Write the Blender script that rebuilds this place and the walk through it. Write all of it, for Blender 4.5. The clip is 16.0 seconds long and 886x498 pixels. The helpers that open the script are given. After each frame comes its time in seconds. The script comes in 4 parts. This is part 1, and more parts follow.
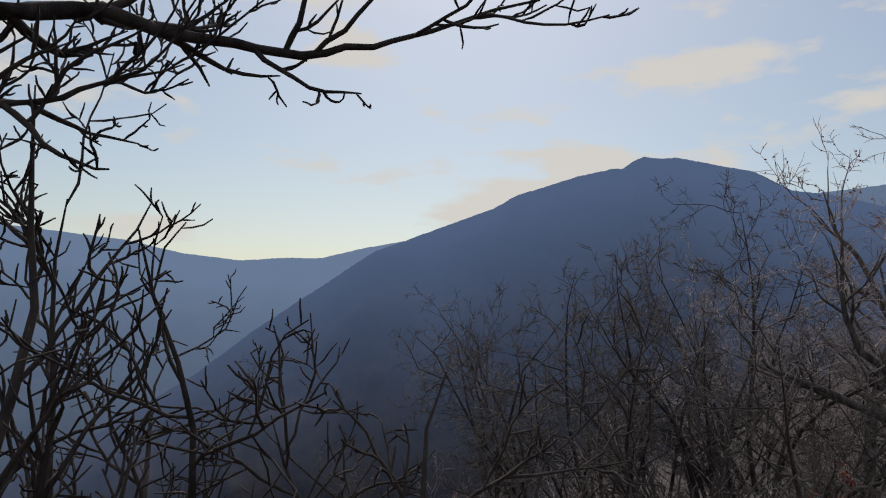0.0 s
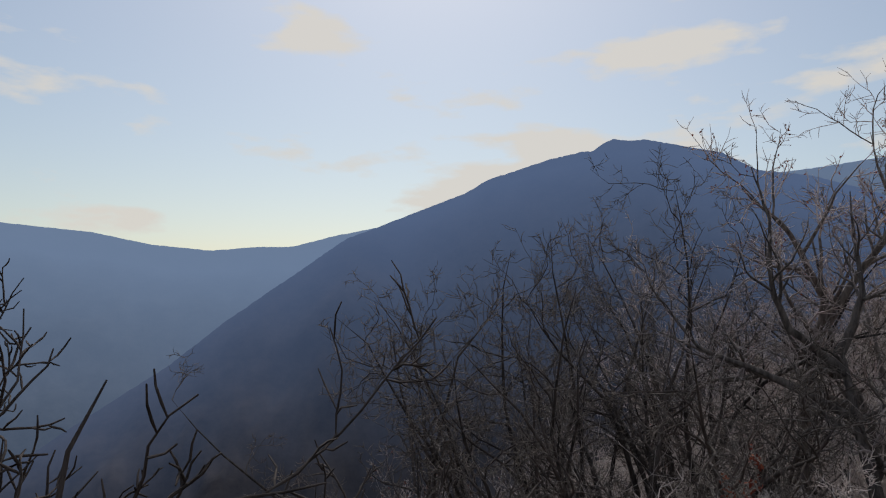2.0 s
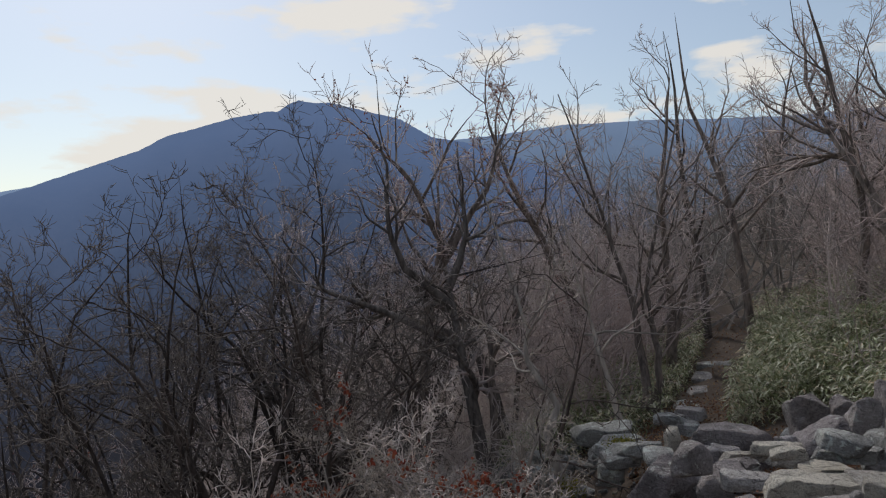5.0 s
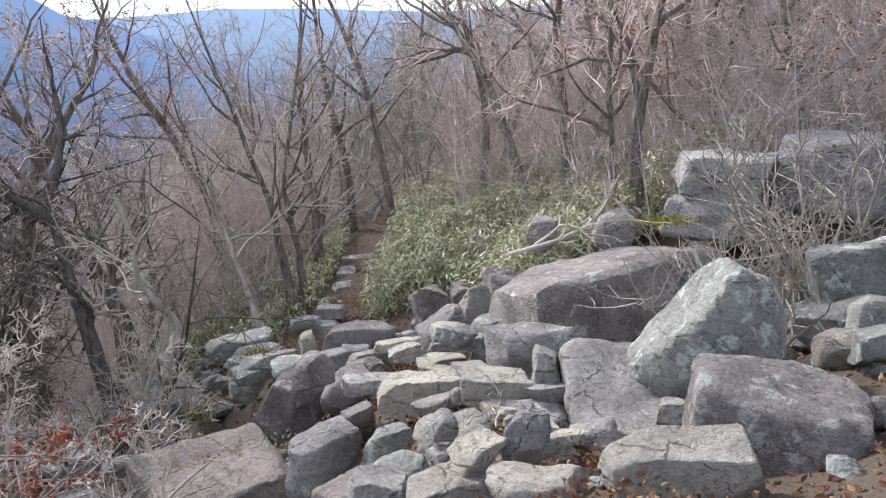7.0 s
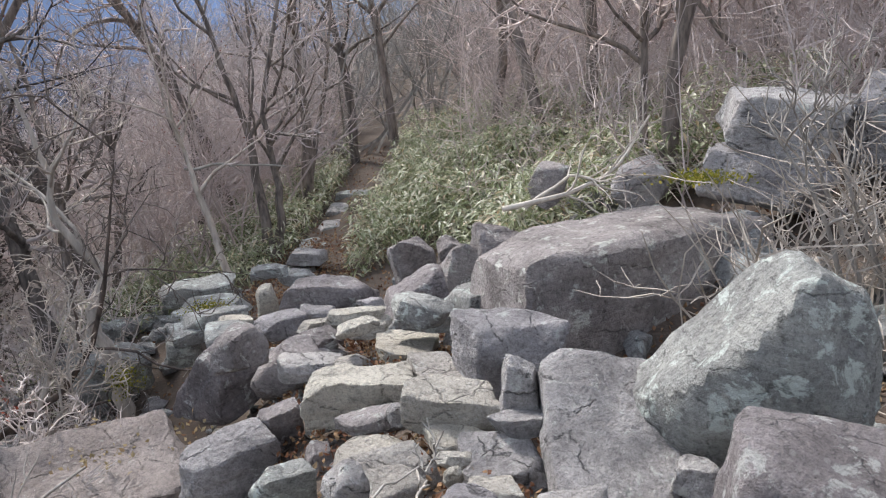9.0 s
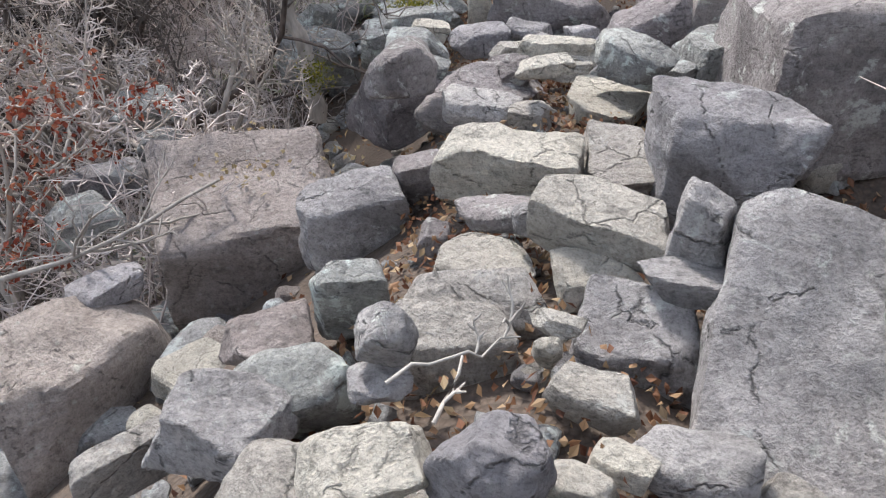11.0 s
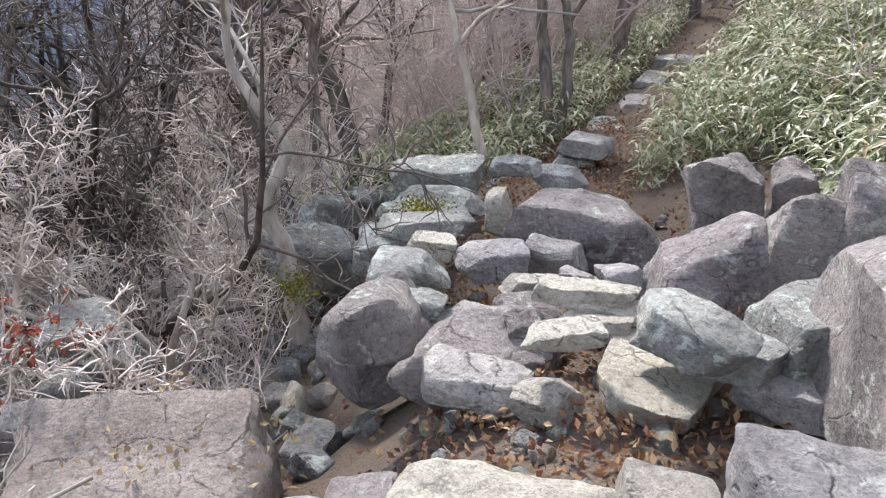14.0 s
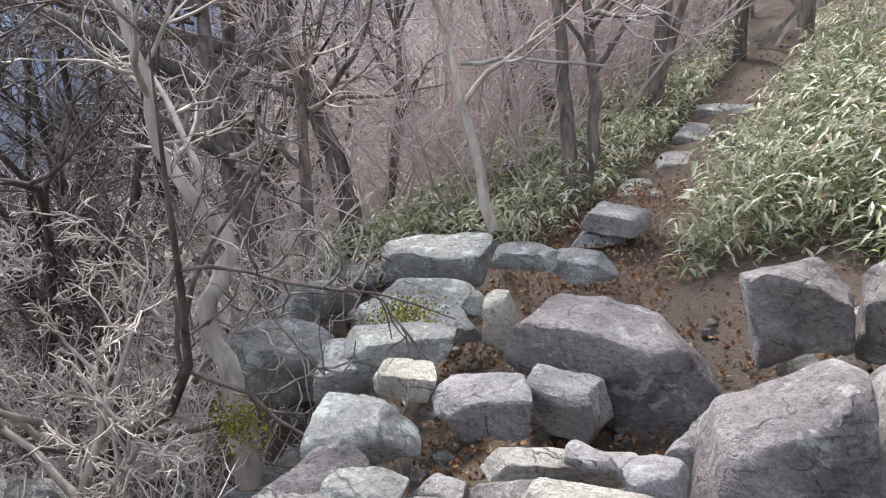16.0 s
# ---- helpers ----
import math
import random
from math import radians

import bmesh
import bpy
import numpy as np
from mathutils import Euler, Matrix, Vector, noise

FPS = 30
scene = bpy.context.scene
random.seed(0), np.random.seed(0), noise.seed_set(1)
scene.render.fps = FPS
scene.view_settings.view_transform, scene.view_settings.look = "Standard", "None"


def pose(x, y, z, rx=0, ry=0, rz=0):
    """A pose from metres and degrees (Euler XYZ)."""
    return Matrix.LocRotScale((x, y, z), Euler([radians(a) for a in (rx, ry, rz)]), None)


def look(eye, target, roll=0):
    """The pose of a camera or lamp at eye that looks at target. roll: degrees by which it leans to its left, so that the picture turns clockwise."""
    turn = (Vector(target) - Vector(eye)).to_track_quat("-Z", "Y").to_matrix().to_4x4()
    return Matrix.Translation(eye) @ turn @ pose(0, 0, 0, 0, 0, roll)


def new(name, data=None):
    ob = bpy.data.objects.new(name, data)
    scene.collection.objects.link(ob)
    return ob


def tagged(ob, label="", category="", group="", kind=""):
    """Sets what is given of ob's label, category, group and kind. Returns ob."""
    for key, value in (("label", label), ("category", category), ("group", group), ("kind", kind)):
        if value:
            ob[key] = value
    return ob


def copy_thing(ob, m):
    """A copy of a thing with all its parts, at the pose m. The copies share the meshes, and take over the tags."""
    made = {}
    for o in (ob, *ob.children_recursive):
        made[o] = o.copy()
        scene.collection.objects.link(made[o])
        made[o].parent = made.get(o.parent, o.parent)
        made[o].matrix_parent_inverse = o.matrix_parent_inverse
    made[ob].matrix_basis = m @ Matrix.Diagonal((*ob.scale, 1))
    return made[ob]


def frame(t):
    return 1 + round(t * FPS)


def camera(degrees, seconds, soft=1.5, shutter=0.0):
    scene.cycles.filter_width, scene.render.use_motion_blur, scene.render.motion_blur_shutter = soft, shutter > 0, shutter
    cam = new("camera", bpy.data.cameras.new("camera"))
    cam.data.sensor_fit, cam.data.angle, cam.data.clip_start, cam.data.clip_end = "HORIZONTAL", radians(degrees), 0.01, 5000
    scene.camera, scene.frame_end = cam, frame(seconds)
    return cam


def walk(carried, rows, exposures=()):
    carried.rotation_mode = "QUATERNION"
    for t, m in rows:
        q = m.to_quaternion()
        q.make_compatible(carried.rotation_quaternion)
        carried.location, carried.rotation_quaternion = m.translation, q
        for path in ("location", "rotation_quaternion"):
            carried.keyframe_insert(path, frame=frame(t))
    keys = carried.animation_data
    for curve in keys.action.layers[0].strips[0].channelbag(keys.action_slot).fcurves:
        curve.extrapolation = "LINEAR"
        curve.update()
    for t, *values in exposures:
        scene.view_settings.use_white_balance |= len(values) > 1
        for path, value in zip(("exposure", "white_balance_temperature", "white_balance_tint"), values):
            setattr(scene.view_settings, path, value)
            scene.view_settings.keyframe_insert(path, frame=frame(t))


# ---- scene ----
cam = camera(62.7, 16.0, soft=1.15)
PATH = [
    (0, (-1.413, -1.587, 2.233), (-2.501, 0.079, 2.426), 1.7),
    (0.5, (-1.235, -1.303, 2.258), (-2.31, 0.375, 2.418), 1.1),
    (1, (-1.091, -1.117, 2.302), (-2.146, 0.576, 2.447), 0.8),
    (1.5, (-1.015, -0.927, 2.306), (-2.078, 0.761, 2.452), 0.7),
    (2, (-0.928, -0.732, 2.264), (-1.955, 0.978, 2.419), 0.3),
    (2.5, (-0.805, -0.483, 2.254), (-1.738, 1.277, 2.421), -0.2),
    (3, (-0.769, -0.268, 2.196), (-1.613, 1.536, 2.374), -1.3),
    (3.2, (-0.757, -0.22, 2.173), (-1.59, 1.588, 2.363), -0.9),
    (5.3, (0.108, -0.124, 1.976), (0.08, 1.876, 1.967), -2.2),
    (5.5, (0.209, -0.051, 2.037), (0.332, 1.945, 1.987), -2.5),
    (6, (0.37, 0.043, 2.084), (0.795, 1.992, 1.942), -3.0),
    (6.5, (0.494, 0.293, 2.066), (1.041, 2.203, 1.839), -3.1),
    (7, (0.624, 0.639, 2.043), (1.25, 2.516, 1.751), -3.3),
    (7.5, (0.874, 0.895, 1.938), (1.537, 2.753, 1.608), -2.9),
    (8, (1.102, 1.204, 1.947), (1.739, 3.067, 1.597), -2.4),
    (8.2, (1.181, 1.392, 1.966), (1.803, 3.26, 1.618), -2.3),
    (10.3, (2.173, 2.855, 1.873), (2.337, 4.606, 0.921), 1.3),
    (10.5, (2.21, 2.96, 1.839), (2.274, 4.673, 0.808), 1.0),
    (11, (2.312, 3.254, 1.793), (2.124, 4.838, 0.587), -0.7),
    (11.5, (2.278, 3.443, 1.797), (1.932, 5.01, 0.603), -1.8),
    (12, (2.251, 3.638, 1.841), (1.831, 5.268, 0.762), -0.6),
    (12.5, (2.312, 3.969, 1.841), (1.834, 5.647, 0.864), -0.1),
    (13, (2.333, 4.256, 1.785), (1.859, 5.96, 0.852), -0.1),
    (13.5, (2.359, 4.524, 1.658), (1.935, 6.265, 0.769), 0.1),
    (14, (2.428, 4.797, 1.653), (2.095, 6.579, 0.809), -0.2),
    (14.5, (2.417, 5.147, 1.683), (2.156, 6.966, 0.892), -0.4),
    (15, (2.516, 5.53, 1.646), (2.24, 7.363, 0.895), -0.6),
    (15.5, (2.545, 5.869, 1.634), (2.22, 7.691, 0.876), -0.7),
    (16, (2.529, 6.166, 1.61), (2.081, 7.967, 0.864), -2.0),
]
walk(cam, [(t, look(eye, target, roll)) for t, eye, target, roll in PATH],
     exposures=[(0.0, -0.75), (2.5, -0.7), (3.2, -0.75), (5.3, -0.3), (5.6, -0.05), (6.2, 0.75), (7.0, 1.15), (8.2, 1.1), (10.3, 1.2), (12.5, 1.55), (16.0, 1.65)])

# ---- light: hazy late-autumn sun ahead and to the left, thin cloud ----
SUN_AZ, SUN_EL = radians(-32), radians(46)
world = bpy.data.worlds.new("sky")
scene.world = world
world.use_nodes = True
wn, wl = world.node_tree.nodes, world.node_tree.links
wn.clear()
w_out = wn.new("ShaderNodeOutputWorld")
w_bg = wn.new("ShaderNodeBackground")
w_bg.inputs["Strength"].default_value = 0.14
w_sky = wn.new("ShaderNodeTexSky")
w_sky.sky_type, w_sky.sun_disc = "NISHITA", False
w_sky.sun_elevation, w_sky.sun_rotation = SUN_EL, SUN_AZ
w_sky.dust_density, w_sky.air_density, w_sky.ozone_density = 1.1, 1.2, 1.4
w_tc = wn.new("ShaderNodeTexCoord")
w_map = wn.new("ShaderNodeMapping")
w_map.inputs["Scale"].default_value = (1.0, 1.0, 3.2)
w_map.inputs["Location"].default_value = (0.35, 0.1, 0.4)
w_noise = wn.new("ShaderNodeTexNoise")
w_noise.inputs["Scale"].default_value = 4.6
w_noise.inputs["Detail"].default_value = 7.0
w_noise.inputs["Roughness"].default_value = 0.52
w_ramp = wn.new("ShaderNodeValToRGB")
w_ramp.color_ramp.elements[0].position, w_ramp.color_ramp.elements[1].position = 0.53, 0.61
w_ramp.color_ramp.elements[0].color, w_ramp.color_ramp.elements[1].color = (0.12, 0.12, 0.12, 1), (0.9, 0.9, 0.9, 1)
w_mix = wn.new("ShaderNodeMixRGB")
w_mix.inputs["Color2"].default_value = (7.9, 7.5, 6.9, 1)
wl.new(w_tc.outputs["Generated"], w_map.inputs["Vector"])
wl.new(w_map.outputs["Vector"], w_noise.inputs["Vector"])
wl.new(w_noise.outputs["Fac"], w_ramp.inputs["Fac"])
wl.new(w_ramp.outputs["Color"], w_mix.inputs["Fac"])
wl.new(w_sky.outputs["Color"], w_mix.inputs["Color1"])
wl.new(w_mix.outputs["Color"], w_bg.inputs["Color"])
wl.new(w_bg.outputs["Background"], w_out.inputs["Surface"])

sun = new("sun", bpy.data.lights.new("sun", "SUN"))
sun.data.energy, sun.data.angle, sun.data.color = 2.7, radians(6), (1.0, 0.965, 0.92)
sun.matrix_world = look((100 * math.sin(SUN_AZ) * math.cos(SUN_EL), 100 * math.cos(SUN_AZ) * math.cos(SUN_EL), 100 * math.sin(SUN_EL)), (0, 0, 0))


# ---- materials ----
def material(name, rough=0.9):
    m = bpy.data.materials.new(name)
    m.use_nodes = True
    b = m.node_tree.nodes["Principled BSDF"]
    b.inputs["Roughness"].default_value = rough
    b.inputs["Specular IOR Level"].default_value = 0.25
    return m, m.node_tree.nodes, m.node_tree.links, b


def ramp(nodes, stops):
    r = nodes.new("ShaderNodeValToRGB")
    e = r.color_ramp.elements
    while len(e) < len(stops):
        e.new(0.5)
    for q, (p, c) in zip(e, stops):
        q.position, q.color = p, (*c, 1)
    return r


def tex(nodes, links, kind, scale, coord, **values):
    n = nodes.new("ShaderNodeTex" + kind)
    n.inputs["Scale"].default_value = scale
    for key, v in values.items():
        n.inputs[key].default_value = v
    links.new(coord, n.inputs["Vector"])
    return n


def mix(nodes, links, fac, a, b, mode="MIX"):
    n = nodes.new("ShaderNodeMixRGB")
    n.blend_type = mode
    for socket, v in (("Fac", fac), ("Color1", a), ("Color2", b)):
        if isinstance(v, (int, float)):
            n.inputs[socket].default_value = v
        elif isinstance(v, tuple):
            n.inputs[socket].default_value = (*v, 1)
        else:
            links.new(v, n.inputs[socket])
    return n.outputs["Color"]


def rock_material(name, dark, pale, lichen, lichen_from, crack=0.35):
    """Weathered sandstone: mottled in two scales, bedding lines, dark pits, patches of lichen, fine cracks."""
    m, n, l, b = material(name, 0.93)
    tc = n.new("ShaderNodeTexCoord")
    info = n.new("ShaderNodeObjectInfo")
    shift = n.new("ShaderNodeVectorMath")
    shift.operation = "MULTIPLY_ADD"
    shift.inputs[1].default_value = (1, 1, 1)
    scaled = n.new("ShaderNodeVectorMath")
    scaled.operation = "SCALE"
    scaled.inputs[0].default_value = (37, 53, 71)
    l.new(info.outputs["Random"], scaled.inputs["Scale"])
    l.new(tc.outputs["Object"], shift.inputs[0])
    l.new(scaled.outputs["Vector"], shift.inputs[2])
    v = shift.outputs["Vector"]
    big = tex(n, l, "Noise", 2.3, v, Detail=6.0, Roughness=0.6)
    fine = tex(n, l, "Noise", 28.0, v, Detail=8.0, Roughness=0.7)
    stretch = n.new("ShaderNodeMapping")
    stretch.inputs["Scale"].default_value = (1.2, 2.0, 14.0)
    l.new(v, stretch.inputs["Vector"])
    bed = tex(n, l, "Noise", 3.0, stretch.outputs["Vector"], Detail=5.0, Roughness=0.6)
    base = ramp(n, [(0.32, dark), (0.68, pale)])
    l.new(big.outputs["Fac"], base.inputs["Fac"])
    grain = ramp(n, [(0.32, (0.35, 0.35, 0.35)), (0.48, (0.95, 0.95, 0.95)), (0.68, (1.35, 1.35, 1.35))])
    l.new(fine.outputs["Fac"], grain.inputs["Fac"])
    c = mix(n, l, 0.6, base.outputs["Color"], grain.outputs["Color"], "MULTIPLY")
    tiny = tex(n, l, "Noise", 95.0, v, Detail=3.0, Roughness=0.7)
    pits = ramp(n, [(0.34, (0.3, 0.3, 0.3)), (0.46, (1, 1, 1)), (0.66, (1.3, 1.3, 1.3))])
    l.new(tiny.outputs["Fac"], pits.inputs["Fac"])
    c = mix(n, l, 0.4, c, pits.outputs["Color"], "MULTIPLY")
    lines = ramp(n, [(0.36, (0.62, 0.6, 0.6)), (0.48, (1, 1, 1))])
    l.new(bed.outputs["Fac"], lines.inputs["Fac"])
    c = mix(n, l, 0.28, c, lines.outputs["Color"], "MULTIPLY")
    patch = tex(n, l, "Noise", 5.5, v, Detail=9.0, Roughness=0.72, Distortion=0.4)
    spots = ramp(n, [(lichen_from, (0, 0, 0)), (lichen_from + 0.05, (0.75, 0.75, 0.75))])
    l.new(patch.outputs["Fac"], spots.inputs["Fac"])
    c = mix(n, l, spots.outputs["Color"], c, lichen)
    speck = tex(n, l, "Voronoi", 13.0, v, Randomness=1.0)
    dots = ramp(n, [(0.12, (0.65, 0.65, 0.65)), (0.2, (0, 0, 0))])
    l.new(speck.outputs["Distance"], dots.inputs["Fac"])
    c = mix(n, l, dots.outputs["Color"], c, mix(n, l, 0.5, c, (0.5, 0.5, 0.47)))
    blot = tex(n, l, "Noise", 8.0, v, Detail=6.0, Roughness=0.65)
    stain = ramp(n, [(0.58, (0, 0, 0)), (0.7, (0.55, 0.55, 0.55))])
    l.new(blot.outputs["Fac"], stain.inputs["Fac"])
    c = mix(n, l, stain.outputs["Color"], c, (0.045, 0.042, 0.042))
    bent = n.new("ShaderNodeVectorMath")
    bent.operation = "MULTIPLY_ADD"
    bent.inputs[1].default_value = (0.35, 0.35, 0.35)
    l.new(big.outputs["Color"], bent.inputs[0])
    l.new(v, bent.inputs[2])
    vor = tex(n, l, "Voronoi", 2.2, bent.outputs["Vector"], Randomness=1.0)
    vor.feature = "DISTANCE_TO_EDGE"
    seam = ramp(n, [(0.0, (0, 0, 0)), (0.022, (1, 1, 1))])
    l.new(vor.outputs["Distance"], seam.inputs["Fac"])
    some = ramp(n, [(0.47, (0, 0, 0)), (0.54, (1, 1, 1))])
    l.new(bed.outputs["Fac"], some.inputs["Fac"])
    lined = mix(n, l, some.outputs["Color"], (1.0, 1.0, 1.0), seam.outputs["Color"])
    c = mix(n, l, crack, c, lined, "MULTIPLY")
    tint = ramp(n, [(0.0, (0.82, 0.8, 0.82)), (1.0, (1.12, 1.1, 1.06))])
    l.new(info.outputs["Random"], tint.inputs["Fac"])
    c = mix(n, l, 1.0, c, tint.outputs["Color"], "MULTIPLY")
    l.new(c, b.inputs["Base Color"])
    rough = mix(n, l, 0.22, fine.outputs["Fac"], bed.outputs["Fac"])
    rough = mix(n, l, crack * 0.8, rough, lined, "MULTIPLY")
    bump = n.new("ShaderNodeBump")
    bump.inputs["Strength"].default_value, bump.inputs["Distance"].default_value = 1.0, 0.07
    l.new(rough, bump.inputs["Height"])
    l.new(bump.outputs["Normal"], b.inputs["Normal"])
    return m


ROCK = {
    "pale": rock_material("pale_sandstone", (0.36, 0.335, 0.3), (0.57, 0.54, 0.485), (0.6, 0.6, 0.56), 0.63, 0.6),
    "grey": rock_material("grey_sandstone", (0.24, 0.23, 0.235), (0.48, 0.46, 0.46), (0.58, 0.6, 0.58), 0.58, 0.7),
    "purple": rock_material("purple_sandstone", (0.165, 0.148, 0.15), (0.36, 0.33, 0.332), (0.52, 0.53, 0.51), 0.56, 0.5),
    "lichen": rock_material("lichened_sandstone", (0.21, 0.21, 0.21), (0.42, 0.425, 0.41), (0.6, 0.66, 0.64), 0.545, 0.5),
    "brown": rock_material("brown_sandstone", (0.23, 0.198, 0.185), (0.43, 0.38, 0.355), (0.5, 0.5, 0.46), 0.63, 0.55),
}


def bark_material(name, dark, pale, scale):
    m, n, l, b = material(name, 0.9)
    tc = n.new("ShaderNodeTexCoord")
    s = n.new("ShaderNodeMapping")
    s.inputs["Scale"].default_value = (1, 1, 0.25)
    l.new(tc.outputs["Object"], s.inputs["Vector"])
    a = tex(n, l, "Noise", scale, s.outputs["Vector"], Detail=6.0, Roughness=0.65)
    r = ramp(n, [(0.35, dark), (0.68, pale)])
    l.new(a.outputs["Fac"], r.inputs["Fac"])
    info = n.new("ShaderNodeObjectInfo")
    tint = ramp(n, [(0.0, (0.7, 0.7, 0.72)), (1.0, (1.25, 1.18, 1.15))])
    l.new(info.outputs["Random"], tint.inputs["Fac"])
    l.new(mix(n, l, 1.0, r.outputs["Color"], tint.outputs["Color"], "MULTIPLY"), b.inputs["Base Color"])
    bump = n.new("ShaderNodeBump")
    bump.inputs["Strength"].default_value, bump.inputs["Distance"].default_value = 0.7, 0.02
    l.new(a.outputs["Fac"], bump.inputs["Height"])
    l.new(bump.outputs["Normal"], b.inputs["Normal"])
    return m


BARK = bark_material("grey_brown_bark", (0.075, 0.065, 0.06), (0.27, 0.235, 0.21), 14)
DARK_BARK = bark_material("black_brown_bark", (0.035, 0.03, 0.028), (0.12, 0.1, 0.09), 12)
PALE_BARK = bark_material("pale_bark", (0.24, 0.215, 0.19), (0.5, 0.46, 0.41), 10)
TWIG = bark_material("twig_bark", (0.34, 0.285, 0.27), (0.6, 0.53, 0.505), 5)
SILVER_TWIG = bark_material("silver_grey_twig", (0.4, 0.36, 0.34), (0.66, 0.61, 0.58), 5)
DEAD = bark_material("bleached_wood", (0.3, 0.28, 0.25), (0.52, 0.49, 0.44), 9)


def leaf_material(name, stops, rough, clear=0.0):
    m, n, l, b = material(name, rough)
    g = n.new("ShaderNodeNewGeometry")
    r = ramp(n, stops)
    l.new(g.outputs["Random Per Island"], r.inputs["Fac"])
    l.new(r.outputs["Color"], b.inputs["Base Color"])
    b.inputs["Specular IOR Level"].default_value = clear
    t = n.new("ShaderNodeBsdfTranslucent")
    l.new(r.outputs["Color"], t.inputs["Color"])
    x = n.new("ShaderNodeMixShader")
    x.inputs["Fac"].default_value = 0.3
    l.new(b.outputs["BSDF"], x.inputs[1])
    l.new(t.outputs["BSDF"], x.inputs[2])
    l.new(x.outputs["Shader"], n["Material Output"].inputs["Surface"])
    return m


SASA = leaf_material("bamboo_grass_leaf", [(0.0, (0.09, 0.11, 0.045)), (0.3, (0.19, 0.22, 0.1)), (0.55, (0.33, 0.35, 0.22)), (0.8, (0.5, 0.5, 0.4)), (1.0, (0.4, 0.3, 0.18))], 0.42, 0.5)
DRY_LEAF = leaf_material("dry_leaf", [(0.0, (0.1, 0.045, 0.03)), (0.4, (0.2, 0.1, 0.06)), (0.75, (0.3, 0.19, 0.11)), (1.0, (0.36, 0.27, 0.17))], 0.8, 0.2)
RED_LEAF = leaf_material("red_brown_leaf", [(0.0, (0.13, 0.03, 0.02)), (0.5, (0.26, 0.065, 0.04)), (1.0, (0.34, 0.13, 0.07))], 0.75, 0.2)
MOSS = leaf_material("moss", [(0.0, (0.06, 0.08, 0.015)), (0.6, (0.2, 0.19, 0.04)), (1.0, (0.36, 0.3, 0.06))], 0.95, 0.05)
DRY_GRASS = leaf_material("dry_grass", [(0.0, (0.2, 0.15, 0.08)), (0.6, (0.38, 0.31, 0.19)), (1.0, (0.3, 0.2, 0.11))], 0.9, 0.1)


def ground_material():
    m, n, l, b = material("leaf_strewn_soil", 0.98)
    tc = n.new("ShaderNodeTexCoord")
    v = tc.outputs["Object"]
    a = tex(n, l, "Noise", 0.6, v, Detail=8.0, Roughness=0.65)
    f = tex(n, l, "Voronoi", 40.0, v, Randomness=1.0)
    r = ramp(n, [(0.3, (0.04, 0.033, 0.028)), (0.5, (0.075, 0.06, 0.05)), (0.7, (0.125, 0.1, 0.083))])
    l.new(a.outputs["Fac"], r.inputs["Fac"])
    c = mix(n, l, 0.4, r.outputs["Color"], mix(n, l, f.outputs["Distance"], (0.15, 0.105, 0.08), (0.05, 0.04, 0.033)))
    l.new(c, b.inputs["Base Color"])
    bump = n.new("ShaderNodeBump")
    bump.inputs["Strength"].default_value, bump.inputs["Distance"].default_value = 0.6, 0.02
    l.new(f.outputs["Distance"], bump.inputs["Height"])
    l.new(bump.outputs["Normal"], b.inputs["Normal"])
    return m


GROUND = ground_material()


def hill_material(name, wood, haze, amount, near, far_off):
    """Wooded hillside with painted blue haze: an emission mixed in, stronger with distance."""
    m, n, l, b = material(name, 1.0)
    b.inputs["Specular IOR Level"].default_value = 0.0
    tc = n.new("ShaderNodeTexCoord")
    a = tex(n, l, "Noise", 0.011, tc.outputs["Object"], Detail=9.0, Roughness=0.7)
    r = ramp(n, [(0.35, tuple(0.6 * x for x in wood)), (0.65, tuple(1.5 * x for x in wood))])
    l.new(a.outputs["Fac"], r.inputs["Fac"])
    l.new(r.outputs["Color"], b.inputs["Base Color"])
    # Glow standing in for the hazy air; it fades out on the nearer slopes.
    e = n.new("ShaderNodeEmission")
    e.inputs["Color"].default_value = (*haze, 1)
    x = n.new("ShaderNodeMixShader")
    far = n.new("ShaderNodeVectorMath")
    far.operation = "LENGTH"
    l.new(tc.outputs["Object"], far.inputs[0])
    haze_mix = n.new("ShaderNodeMapRange")
    haze_mix.inputs["From Min"].default_value, haze_mix.inputs["From Max"].default_value = near, far_off
    haze_mix.inputs["To Min"].default_value, haze_mix.inputs["To Max"].default_value = amount * 0.06, amount
    l.new(far.outputs["Value"], haze_mix.inputs["Value"])
    l.new(haze_mix.outputs["Result"], x.inputs["Fac"])
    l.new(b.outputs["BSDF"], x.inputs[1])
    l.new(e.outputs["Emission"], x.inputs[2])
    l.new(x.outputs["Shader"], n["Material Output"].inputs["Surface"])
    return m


# The backdrop hills carry their blue haze as emission in the material.
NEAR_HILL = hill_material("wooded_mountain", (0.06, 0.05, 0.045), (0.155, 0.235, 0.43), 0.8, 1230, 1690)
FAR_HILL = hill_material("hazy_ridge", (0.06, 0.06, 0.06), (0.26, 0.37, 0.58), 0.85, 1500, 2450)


# ---- building helpers ----
def mesh_of(name, verts, faces, mat, smooth=False):
    me = bpy.data.meshes.new(name)
    me.from_pydata(verts, [], faces)
    me.materials.append(mat)
    if smooth:
        me.shade_smooth()
    me.update()
    return me


def thing(name, data, label, category, group="", kind=""):
    return tagged(new(name, data), label, category, group, kind)


def child(name, data, parent, label=""):
    ob = new(name, data)
    ob.parent = parent
    return tagged(ob, label)


